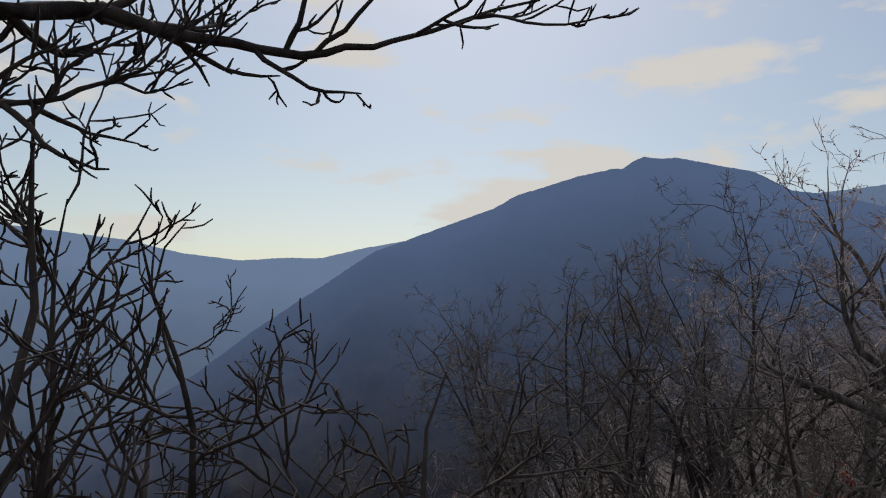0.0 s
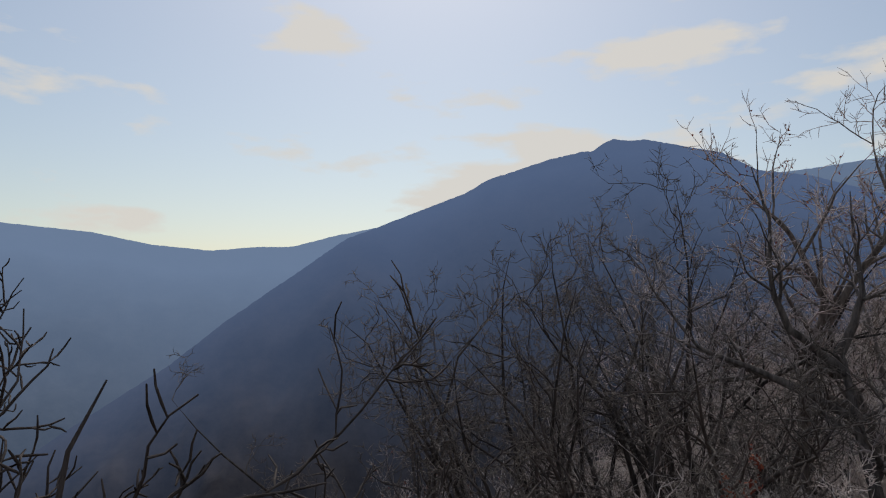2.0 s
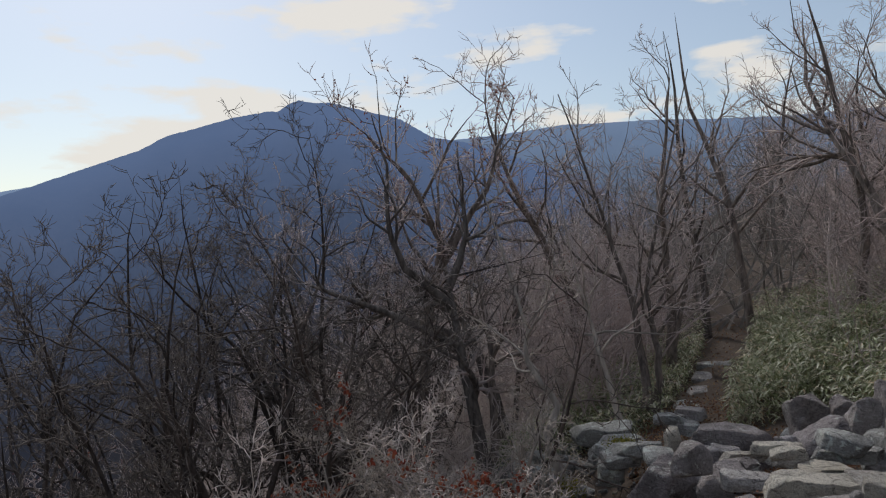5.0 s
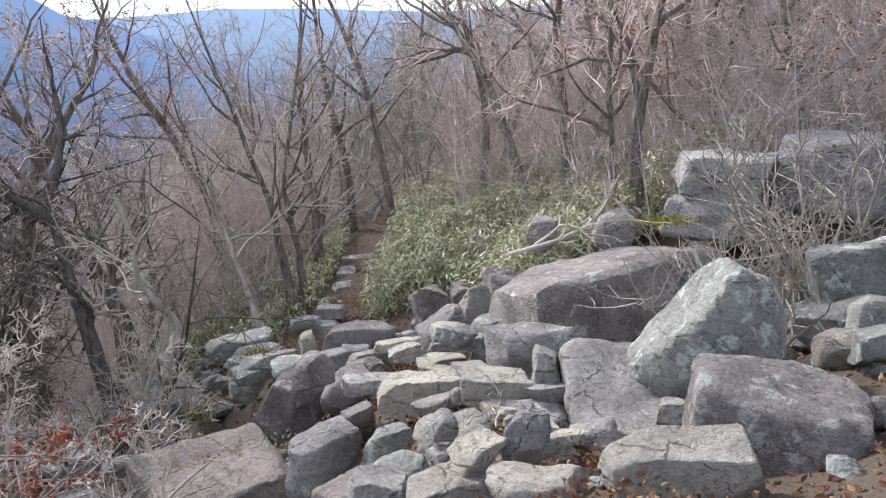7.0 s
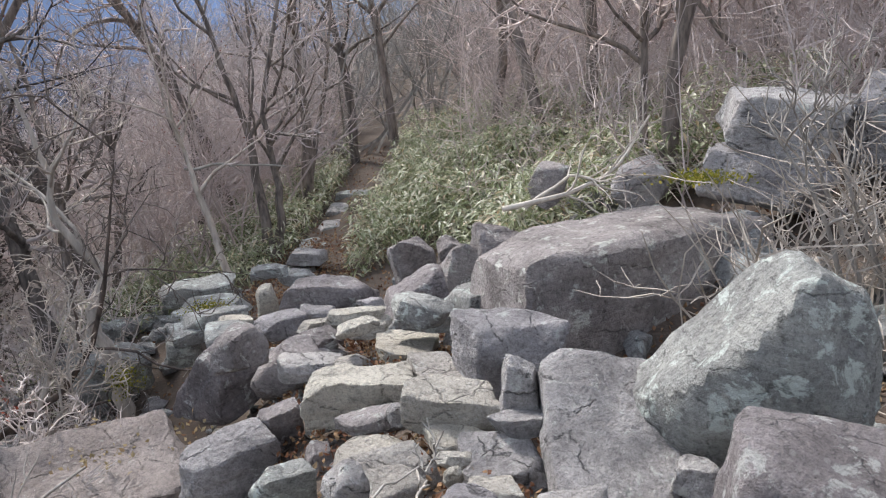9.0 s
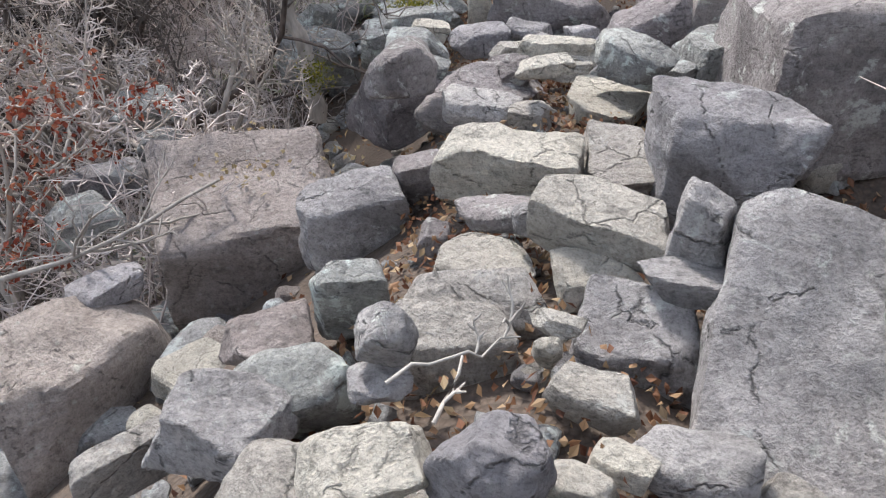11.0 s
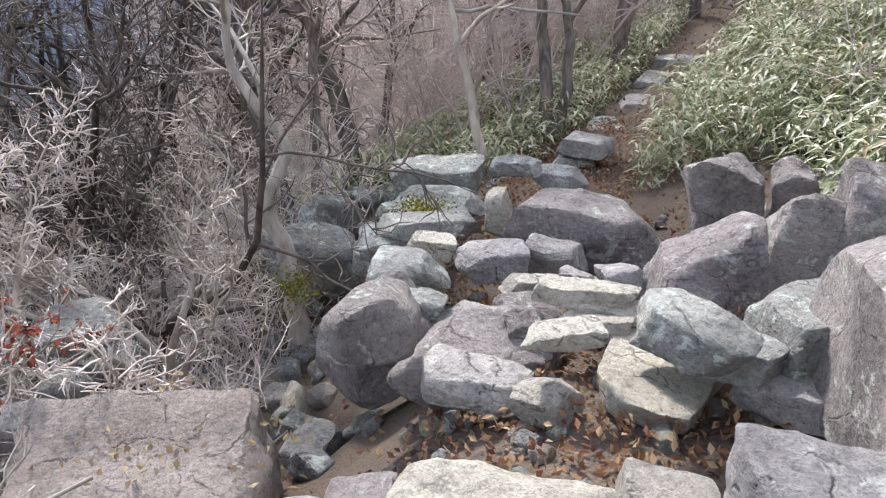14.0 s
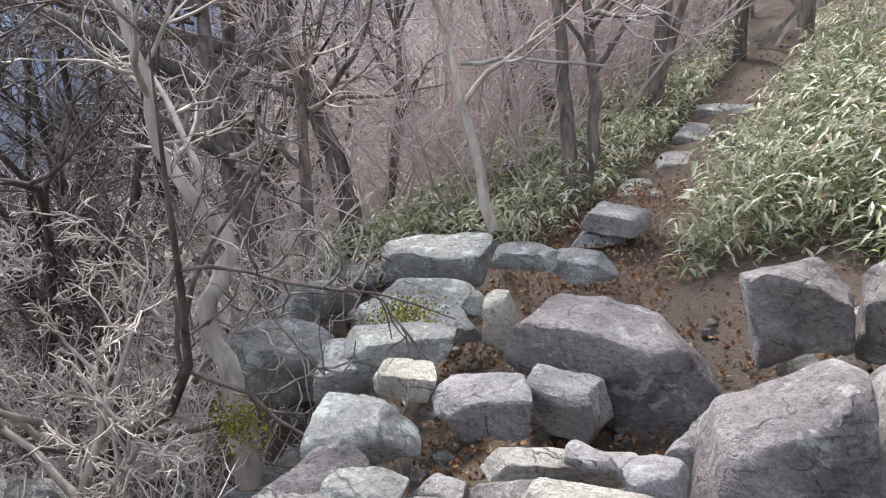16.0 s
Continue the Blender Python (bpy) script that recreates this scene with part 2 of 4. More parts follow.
# The trail: x, y, ground height.
TRAIL = [(-900.0, -600.0, 1.9), (-9.0, -7.5, 1.9), (-4.0, -3.6, 1.15), (-1.4, -1.6, 0.84), (0.1, -0.1, 0.62), (1.1, 1.2, 0.5), (2.1, 2.8, 0.36), (2.3, 4.0, 0.22), (2.4, 5.2, 0.06),
         (2.5, 6.2, -0.1), (2.5, 7.0, -0.2), (2.6, 8.3, -0.42), (2.3, 9.3, -0.8), (2.1, 11.0, -0.92), (2.4, 12.5, -0.95), (2.7, 13.6, -0.85), (3.4, 15.0, -0.6), (4.3, 17.5, -0.2), (6.5, 25.0, 0.8), (9.0, 60.0, 3.0), (30.0, 4000.0, 3.0)]


def trail_at(x, y):
    """Signed distance to the trail (uphill is positive) and the height of the trail there."""
    best = None
    for (ax, ay, az), (bx, by, bz) in zip(TRAIL, TRAIL[1:]):
        dx, dy = bx - ax, by - ay
        u = max(0.0, min(1.0, ((x - ax) * dx + (y - ay) * dy) / (dx * dx + dy * dy)))
        ox, oy = x - ax - u * dx, y - ay - u * dy
        d = math.hypot(ox, oy)
        if best is None or d < best[0]:
            best = (d, 1.0 if dx * oy - dy * ox < 0 else -1.0, az + u * (bz - az))
    return best[0] * best[1], best[2]


def height(x, y):
    """The ground: a bench along the trail, a bank above it, a slope that steepens down into the valley."""
    s, z = trail_at(x, y)
    if s < 0:
        d = -s
        z -= 0.3 * d + 0.3 * max(0.0, d - 3.0)
        z = max(z, -480.0)
    else:
        d = max(0.0, s - 0.6)
        z += 0.36 * d - 0.14 * max(0.0, d - 5) - 0.18 * max(0.0, d - 40)
        z -= 0.04 * max(0.0, d - 60)
    scree = max(0.0, min(1.0, y - 3.2, 12.0 - y))
    z -= scree * (0.1 + 0.35 * max(0.0, min(3.0, -s) - 0.6))
    z -= 0.32 * max(0.0, min(1.0, s - 0.3)) * max(0.0, min(1.0, y - 2.2, 7.5 - y))
    far = min(1.0, abs(s) / 2.5)
    return z + far * (0.22 * noise.noise((x * 0.45, y * 0.45, 1.3)) + 0.08 * noise.noise((x * 1.7, y * 1.7, 4.1))) + 1.5 * min(1, abs(s) / 40) * noise.noise((x * 0.05, y * 0.05, 8))


def spread(n, near, far, grow):
    return [math.copysign(near * (math.exp(abs(u) * grow) - 1) / (math.exp(grow) - 1) * far / near, u) for u in np.linspace(-1, 1, n)]


def build_ground():
    xs, ys = [1.5 + u for u in spread(171, 1, 3200, 7.5)], [6.0 + u for u in spread(171, 1, 3200, 7.5)]
    verts = [(x, y, height(x, y)) for y in ys for x in xs]
    w = len(xs)
    faces = [(j * w + i, j * w + i + 1, (j + 1) * w + i + 1, (j + 1) * w + i) for j in range(len(ys) - 1) for i in range(w - 1)]
    thing("ground", mesh_of("ground", verts, faces, GROUND, True), "brown leaf-strewn mountainside falling from a stony footpath", "ground", kind="structure")


build_ground()


def build_ridge(name, distance, profile, mat, label, rough, spur=0.0):
    """A ridge standing far off. profile: bearing to the left of ahead and height over the eye, both in degrees."""
    bearings, heights = np.array(profile).T
    turn = np.arange(bearings.min(), bearings.max() + 0.01, 0.22)
    order = np.argsort(bearings)
    crest = np.interp(turn, bearings[order], heights[order])
    verts, faces, rows = [], [], 26
    for a, h in zip(turn, crest):
        # The crest draws nearer to the left, which thins the painted haze there.
        away = distance * (1.0 - spur * max(0.0, a - 34.0))
        for r in range(rows + 1):
            u = r / rows
            d = away * (1.0 - 0.42 * u)
            top = away * math.tan(radians(h)) + 1.5
            z = top - (top + 520) * u ** 1.1
            z += rough * (0.06 + min(1, u * 3)) * noise.fractal((a * 0.22, u * 5.0, distance * 0.01), 1.0, 2.0, 5)
            z += 1.6 * noise.noise((a * 7.0, u * 30, 3.3))
            verts.append((-d * math.sin(radians(a)), d * math.cos(radians(a)), z))
    for i in range(len(turn) - 1):
        for r in range(rows):
            k = i * (rows + 1) + r
            faces.append((k, k + 1, k + rows + 2, k + rows + 1))
    thing(name, mesh_of(name, verts, faces, mat, True), label, "mountain", kind="structure")


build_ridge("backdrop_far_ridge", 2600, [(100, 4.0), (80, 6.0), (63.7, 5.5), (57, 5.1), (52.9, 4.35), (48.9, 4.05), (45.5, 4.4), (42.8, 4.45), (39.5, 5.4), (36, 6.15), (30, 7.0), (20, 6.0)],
            FAR_HILL, "far wooded ridge tinted with blue haze", 30)
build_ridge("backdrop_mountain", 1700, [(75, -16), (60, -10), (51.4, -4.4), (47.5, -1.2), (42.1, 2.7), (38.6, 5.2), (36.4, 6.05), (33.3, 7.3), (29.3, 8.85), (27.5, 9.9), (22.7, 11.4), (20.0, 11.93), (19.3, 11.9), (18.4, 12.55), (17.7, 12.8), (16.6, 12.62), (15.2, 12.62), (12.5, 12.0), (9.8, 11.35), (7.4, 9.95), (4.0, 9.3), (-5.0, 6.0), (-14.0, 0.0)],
            NEAR_HILL, "wooded mountain with a craggy double summit, tinted with blue haze", 26, 0.006)
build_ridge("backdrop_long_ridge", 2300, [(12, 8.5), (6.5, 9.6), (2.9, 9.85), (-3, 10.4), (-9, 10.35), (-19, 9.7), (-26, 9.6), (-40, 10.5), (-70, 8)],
            FAR_HILL, "long level ridge behind the bare woods, tinted with blue haze", 26)


# ---- boulders ----
def rock_mesh(seed, sx, sy, sz, cut, mat, cuts=17, facets=()):
    """A weathered block: a skewed box whose corners and edges are split off along flat joints, with chips and bedding."""
    rng = random.Random(seed)
    planes = []
    for axis in ((1, 0, 0), (-1, 0, 0), (0, 1, 0), (0, -1, 0), (0, 0, 1), (0, 0, -1)):
        lean = 0.06 + 0.9 * cut
        n = Vector(axis) + Vector((rng.uniform(-lean, lean), rng.uniform(-lean, lean), rng.uniform(-0.6 * lean, lean)))
        planes.append((n.normalized(), 1.0))
    planes += [(Vector(f[:3]).normalized(), f[3]) for f in facets]
    for _ in range(6 + int(16 * cut)):
        n = Vector((rng.uniform(-1, 1), rng.uniform(-1, 1), rng.uniform(-0.5, 1))).normalized()
        reach = abs(n.x) + abs(n.y) + abs(n.z)
        planes.append((n, reach * max(0.6, rng.uniform(0.78, 0.96) - 0.4 * cut * rng.uniform(0.3, 1))))
    bm = bmesh.new()
    bmesh.ops.create_cube(bm, size=2.0)
    bmesh.ops.subdivide_edges(bm, edges=bm.edges[:], cuts=cuts, use_grid_fill=True)
    o = Vector((rng.uniform(0, 99), rng.uniform(0, 99), rng.uniform(0, 99)))
    k = min(sx, sy, sz, 0.42)
    hard = max(26.0, 80.0 - 220.0 * cut)
    raw = []
    for v in bm.verts:
        u = v.co.normalized()
        # A soft minimum over the joints leaves worn, not knife-sharp, edges.
        far = sum(max(0.0, u.dot(n) / d) ** hard for n, d in planes) ** (-1.0 / hard)
        raw.append(u * far)
    low = Vector([min(p[a] for p in raw) for a in range(3)])
    high = Vector([max(p[a] for p in raw) for a in range(3)])
    for v, p in zip(bm.verts, raw):
        p = Vector([(2 * p[a] - low[a] - high[a]) / (high[a] - low[a]) for a in range(3)])
        q = Vector((p.x * sx, p.y * sy, p.z * sz)) * 0.5
        chip = noise.noise_vector(q * 4.0 + o)
        q += 0.04 * k * Vector((round(chip.x * 3) / 3, round(chip.y * 3) / 3, round(chip.z * 3) / 3))
        q += 0.09 * k * noise.noise_vector(q * 2.6 + o) + 0.035 * k * noise.noise_vector(q * 9.0 + o)
        step = noise.noise((q.x * 1.1 + o.x, q.y * 1.1, q.z * 13.0 + o.z))
        q += Vector((p.x, p.y, 0)) * 0.014 * k * round(step * 3) / 3
        q += 0.006 * noise.noise_vector(q * 24.0 + o)
        v.co = q
    me = bpy.data.meshes.new("boulder")
    bm.to_mesh(me)
    bm.free()
    me.materials.append(mat)
    me.shade_smooth()
    me.set_sharp_from_angle(angle=radians(24))
    return me


TONES = {"pale": "pale tan-grey weathered sandstone block with worn edges", "grey": "grey cracked sandstone boulder on the stony path", "purple": "dark purple-grey sandstone boulder with lichen spots",
         "lichen": "grey boulder blotched with pale green lichen", "brown": "brown-grey fractured sandstone slab"}


def boulder(x, y, z, sx, sy, sz, yaw, tilt, roll, tone, cut, seed, label="", facets=()):
    ob = thing("boulder", rock_mesh(seed, sx, sy, sz, cut, ROCK[tone], facets=facets), label or TONES[tone], "boulder", "boulders of the scree")
    ob.matrix_world = pose(x, y, z, tilt, roll, yaw)
    return ob


# Each block: place, size, turn and tilt, stone, how far its corners are split off.
boulder(2.66, 5.61, 0.15, 0.59, 0.28, 0.27, -18, 8, 3, "pale", 0.12, 1, "pale tan flat stepping stone with a worn top")
boulder(2.81, 6.52, -0.09, 0.36, 0.50, 0.21, 1, 11, -3, "pale", 0.15, 2, "narrow pale tongue of worn sandstone")
boulder(2.27, 6.46, -0.09, 0.76, 0.40, 0.37, -7, 7, -4, "pale", 0.20, 3, "pale layered sandstone block with split bedding")
boulder(2.06, 7.56, -0.32, 0.51, 0.29, 0.18, -4, -1, 4, "grey", 0.25, 4)
boulder(2.06, 8.10, -0.53, 1.03, 0.79, 0.56, 8, 13, -4, "purple", 0.50, 5, "rounded purple-grey boulder with an arched top")
boulder(1.37, 8.30, -0.71, 0.79, 0.61, 0.71, 21, 14, -9, "purple", 0.40, 6)
boulder(2.40, 7.45, -0.31, 0.30, 0.23, 0.16, -7, -1, 0, "pale", 0.30, 7)
boulder(2.25, 5.89, 0.00, 0.43, 0.22, 0.15, -8, 5, -6, "purple", 0.35, 8)
boulder(2.37, 5.71, 0.09, 0.14, 0.11, 0.14, -3, 2, -2, "grey", 0.30, 9)
boulder(1.93, 6.00, -0.26, 0.21, 0.16, 0.20, 10, 5, 0, "purple", 0.30, 10)
boulder(1.77, 6.72, -0.40, 0.32, 0.24, 0.47, 7, 8, 6, "purple", 0.30, 11)
boulder(1.43, 6.58, -0.63, 0.65, 0.40, 0.70, 14, 11, 2, "grey", 0.30, 12, "grey block split by many dark cracks")
boulder(1.69, 5.37, -0.13, 0.32, 0.19, 0.55, 10, 11, 4, "lichen", 0.30, 13)
boulder(0.57, 7.10, -1.14, 1.37, 1.11, 1.15, 16, 9, 3, "brown", 0.15, 14, "large flat-topped brown boulder with dry grass on its top")
boulder(0.09, 5.77, -1.25, 1.25, 0.76, 1.11, 60, -4, 3, "brown", 0.40, 15, "large brown-purple boulder split by a long crack")
boulder(1.33, 5.30, -0.30, 0.40, 0.31, 0.17, 22, 5, -3, "brown", 0.40, 16)
boulder(1.60, 4.84, -0.11, 0.45, 0.28, 0.45, 27, 14, -3, "lichen", 0.40, 17)
boulder(2.20, 5.61, -0.09, 0.43, 0.30, 0.15, -9, 11, 0, "pale", 0.40, 18)
boulder(2.19, 5.25, 0.01, 0.60, 0.24, 0.21, 8, 14, 2, "pale", 0.30, 19)
boulder(2.14, 5.04, -0.02, 0.53, 0.27, 0.29, 16, 9, 6, "pale", 0.25, 20, "pale grey angular block with a flat sloping face")
boulder(1.95, 4.82, 0.27, 0.20, 0.15, 0.22, 2, 11, 0, "grey", 0.40, 21)
boulder(2.91, 5.27, 0.19, 0.34, 0.22, 0.12, -5, -1, -4, "grey", 0.30, 22)
boulder(2.80, 5.13, -0.03, 0.53, 0.33, 0.35, -5, 3, 6, "grey", 0.25, 23)
boulder(2.63, 5.42, 0.02, 0.36, 0.28, 0.13, -2, 17, 4, "pale", 0.50, 24)
boulder(2.58, 4.74, 0.15, 0.30, 0.16, 0.11, -16, 11, 6, "pale", 0.20, 25)
boulder(2.47, 4.98, 0.21, 0.19, 0.10, 0.07, 0, -1, 4, "pale", 0.30, 26)
boulder(2.44, 4.89, 0.17, 0.10, 0.08, 0.11, -2, 11, -2, "pale", 0.30, 27)
boulder(1.93, 4.75, 0.12, 0.21, 0.15, 0.07, 1, -1, 3, "grey", 0.40, 28)
boulder(2.98, 5.39, 0.30, 0.24, 0.18, 0.41, -18, 2, 3, "grey", 0.40, 29)
boulder(3.23, 6.26, 0.05, 0.75, 0.54, 0.75, -17, 1, 3, "grey", 0.45, 30, "broad grey boulder with a sloping cracked face")
boulder(2.90, 7.77, -0.32, 0.54, 0.81, 0.16, -20, -1, 3, "pale", 0.15, 31)
boulder(3.09, 7.66, -0.08, 0.69, 0.36, 0.19, -22, 1, -4, "lichen", 0.20, 32)
boulder(1.15, 4.70, -0.24, 0.56, 0.11, 0.26, 44, 9, -4, "pale", 0.20, 33)
boulder(3.28, 5.0, 0.1, 0.66, 1.0, 0.45, -14, 34, -2, "grey", 0.06, 34, "upright grey flat-faced slab flecked with lichen")
boulder(1.99, 4.30, 0.32, 0.34, 0.24, 0.12, 11, 11, -4, "pale", 0.25, 35)
boulder(2.28, 4.30, 0.33, 0.28, 0.22, 0.29, -9, -4, 9, "grey", 0.40, 36)
boulder(2.32, 4.35, 0.19, 0.23, 0.17, 0.10, 1, -4, 2, "pale", 0.30, 37)
boulder(2.52, 4.35, 0.21, 0.20, 0.15, 0.16, -8, 5, 6, "pale", 0.30, 38)
boulder(2.63, 4.47, 0.20, 0.19, 0.12, 0.07, -24, 5, -6, "pale", 0.30, 39)
boulder(2.82, 4.51, 0.16, 0.35, 0.27, 0.15, -23, 8, -9, "grey", 0.35, 40)
boulder(3.08, 4.44, 0.09, 0.22, 0.17, 0.15, -34, -1, -4, "pale", 0.30, 41)
boulder(3.44, 4.50, 0.20, 0.23, 0.17, 0.20, -34, -4, 4, "grey", 0.30, 42)
boulder(4.62, 7.3, 0.26, 2.45, 1.15, 0.9, 6, -3, -5, "purple", 0.02, 43, "huge purple-grey sandstone slab with a flat pale top")
boulder(3.80, 4.71, 0.42, 1.05, 0.59, 1.47, -41, 8, 6, "lichen", 0.40, 44, "tall pointed boulder with pale blue-green lichen",
        [(-0.72, -0.1, 0.68, 0.5), (0.6, -0.5, 0.6, 0.95), (0.85, 0.1, -0.35, 0.8)])
boulder(5.42, 5.50, -0.04, 0.78, 0.60, 1.20, -52, 5, -3, "lichen", 0.35, 45)
boulder(2.79, 3.56, 0.30, 0.79, 0.31, 0.40, -26, 5, -6, "pale", 0.20, 46, "pale flat-topped block at the foot of the lichened boulder")
boulder(3.62, 3.82, 0.22, 1.0, 0.8, 0.75, -40, 6, 8, "purple", 0.35, 47, "dark rounded boulder blotched with moss and lichen")
boulder(2.24, 3.98, 0.15, 0.63, 0.48, 0.30, -22, -1, 2, "pale", 0.30, 48)
boulder(1.85, 4.31, 0.08, 0.53, 0.41, 0.28, -29, 5, -6, "pale", 0.30, 49)
boulder(1.43, 4.65, 0.00, 0.48, 0.37, 0.31, -8, 2, -2, "grey", 0.30, 50)
boulder(6.25, 7.43, 1.44, 1.17, 0.90, 0.64, -48, 8, 3, "grey", 0.35, 51)
boulder(7.64, 6.97, 1.23, 1.85, 1.13, 1.37, -34, -4, 4, "grey", 0.30, 52, "large grey outcrop on the bank above the path")
boulder(6.07, 7.40, 1.00, 1.14, 0.87, 0.57, -35, 1, 0, "grey", 0.25, 53)
boulder(5.56, 4.85, 0.83, 1.04, 0.79, 0.78, -36, -1, 0, "lichen", 0.35, 54)
boulder(4.83, 4.04, 0.18, 0.58, 0.44, 0.63, -66, -1, -6, "lichen", 0.40, 55)
boulder(5.50, 8.49, 0.81, 0.58, 0.45, 0.46, -15, 8, -9, "grey", 0.40, 56)
boulder(4.66, 8.76, 0.83, 0.44, 0.34, 0.44, -42, 8, 3, "purple", 0.40, 57)
boulder(4.03, 8.56, -0.03, 0.64, 0.49, 1.06, -20, 1, 4, "purple", 0.25, 58)
boulder(2.67, 9.88, -0.55, 1.38, 0.70, 0.62, -11, 11, 0, "purple", 0.35, 59, "long dark purple boulder beside the footpath")
boulder(3.48, 9.84, -0.12, 0.57, 0.44, 0.64, -20, 9, -8, "purple", 0.50, 60)
boulder(3.95, 9.83, -0.15, 0.46, 0.35, 0.54, -19, 9, -8, "purple", 0.50, 61)
boulder(3.34, 8.75, -0.42, 0.91, 0.65, 0.89, 1, -1, -9, "purple", 0.40, 62, "rounded grey-purple boulder beside the path")
boulder(3.96, 8.69, -0.35, 0.92, 0.66, 1.39, -26, 2, -3, "purple", 0.35, 63)
boulder(1.91, 9.30, -0.54, 0.52, 0.39, 0.26, 8, 9, 2, "grey", 0.25, 64)
boulder(2.35, 9.47, -0.60, 0.45, 0.35, 0.36, -1, 2, 3, "grey", 0.40, 65)
boulder(1.02, 11.94, -0.88, 1.01, 0.48, 0.36, 2, 5, -4, "lichen", 0.20, 66, "flat pale ledge at the edge of the drop")
boulder(1.27, 10.91, -0.76, 0.87, 0.32, 0.17, 3, 11, 0, "lichen", 0.15, 67, "layered pale grey ledge of thin beds")
boulder(1.21, 10.63, -0.79, 0.92, 0.43, 0.17, 20, 9, 2, "lichen", 0.15, 68, "layered pale grey ledge of thin beds")
boulder(1.31, 9.92, -0.59, 0.74, 0.37, 0.17, 20, -1, 3, "lichen", 0.15, 69, "layered pale grey ledge of thin beds")
boulder(1.03, 9.88, -0.71, 0.51, 0.41, 0.17, 28, 3, 2, "lichen", 0.15, 70, "layered pale grey ledge of thin beds")
boulder(1.48, 9.42, -0.52, 0.35, 0.23, 0.17, 11, 7, 3, "pale", 0.15, 71, "layered pale grey ledge of thin beds")
boulder(1.48, 8.77, -0.42, 0.51, 0.39, 0.19, 5, 8, 4, "lichen", 0.30, 72)
boulder(0.94, 9.83, -0.90, 0.38, 0.29, 0.33, 13, 8, 0, "lichen", 0.30, 73)
boulder(2.37, 8.65, -0.36, 0.64, 0.13, 0.12, 11, 7, 3, "pale", 0.15, 74, "thin pale sandstone plate leaning on its neighbours")
boulder(2.54, 8.16, -0.13, 0.55, 0.13, 0.12, -2, 5, 0, "pale", 0.15, 75, "thin pale sandstone plate leaning on its neighbours")
boulder(2.68, 8.14, -0.21, 0.38, 0.19, 0.12, -7, 5, -2, "pale", 0.15, 76, "thin pale sandstone plate leaning on its neighbours")
boulder(2.60, 8.04, -0.23, 0.37, 0.24, 0.12, 5, 3, -2, "pale", 0.15, 77, "thin pale sandstone plate leaning on its neighbours")
boulder(1.56, 7.67, -0.14, 0.56, 0.35, 0.35, 34, -4, -3, "purple", 0.35, 78)
boulder(1.60, 8.44, -0.43, 0.34, 0.26, 0.14, 7, 2, 2, "lichen", 0.30, 79)
boulder(1.81, 8.40, -0.56, 0.54, 0.38, 0.19, 7, 8, 4, "grey", 0.30, 80)
boulder(2.25, 8.07, -0.31, 0.26, 0.20, 0.19, 6, 5, -3, "purple", 0.45, 81)
boulder(1.84, 8.73, -0.63, 0.27, 0.21, 0.17, -1, 5, 3, "grey", 0.40, 82)
boulder(2.24, 8.43, -0.40, 0.41, 0.27, 0.15, 5, 14, 0, "purple", 0.30, 83)
boulder(2.44, 7.58, -0.03, 0.38, 0.18, 0.13, 9, 11, -6, "pale", 0.25, 84)
boulder(2.97, 7.48, 0.10, 0.51, 0.32, 0.18, -23, 8, 9, "lichen", 0.35, 85)
boulder(2.72, 8.31, -0.08, 0.28, 0.22, 0.11, 5, -4, 2, "grey", 0.30, 86)
boulder(2.50, 8.57, -0.25, 0.22, 0.17, 0.08, -12, -1, 9, "grey", 0.40, 87)
boulder(1.86, 10.32, -0.61, 0.26, 0.20, 0.48, 5, -1, -2, "pale", 0.30, 88)
boulder(2.32, 11.51, -0.67, 0.54, 0.31, 0.19, -11, 8, 4, "lichen", 0.30, 89)
boulder(1.93, 11.03, -0.42, 0.47, 0.22, 0.17, -1, -1, 0, "lichen", 0.20, 90)
boulder(2.56, 12.71, -0.68, 0.60, 0.53, 0.19, -10, 1, 2, "grey", 0.15, 91)
boulder(2.42, 12.64, -0.86, 0.50, 0.29, 0.11, -1, 7, 1, "lichen", 0.15, 92)
boulder(-0.02, 10.86, -1.41, 0.89, 0.68, 0.56, 40, 5, 3, "lichen", 0.40, 93)
boulder(-0.15, 11.69, -1.27, 0.51, 0.39, 0.42, 25, -4, 9, "lichen", 0.35, 94)
boulder(-1.14, 9.20, -1.67, 0.59, 0.45, 0.22, 54, 8, 6, "lichen", 0.40, 95)
boulder(-0.84, 8.59, -0.95, 0.62, 0.47, 0.24, 32, 11, 0, "lichen", 0.40, 96)
boulder(-0.34, 7.81, -0.82, 0.35, 0.27, 0.20, 26, 14, -3, "lichen", 0.40, 97)
boulder(-0.56, 6.98, -0.98, 0.48, 0.37, 0.24, 42, 14, -9, "lichen", 0.40, 98)
boulder(0.07, 6.15, -0.83, 0.44, 0.29, 0.16, 47, -1, 2, "grey", 0.30, 99)
boulder(-0.74, 7.66, -1.10, 0.73, 0.28, 0.26, 31, 5, 6, "grey", 0.30, 100)
boulder(3.42, 7.42, -0.16, 0.57, 0.17, 0.20, -17, 1, 2, "grey", 0.25, 101)
boulder(3.55, 7.75, -0.1, 0.7, 0.6, 0.6, 20, 8, -6, "lichen", 0.3, 120)
boulder(3.1, 9.0, -0.5, 0.5, 0.45, 0.4, -15, 6, 9, "grey", 0.35, 121)
boulder(2.57, 13.38, -0.98, 0.7, 0.55, 0.2, 10, 2, 2, "grey", 0.2, 122, "flat grey stepping stone in the footpath")
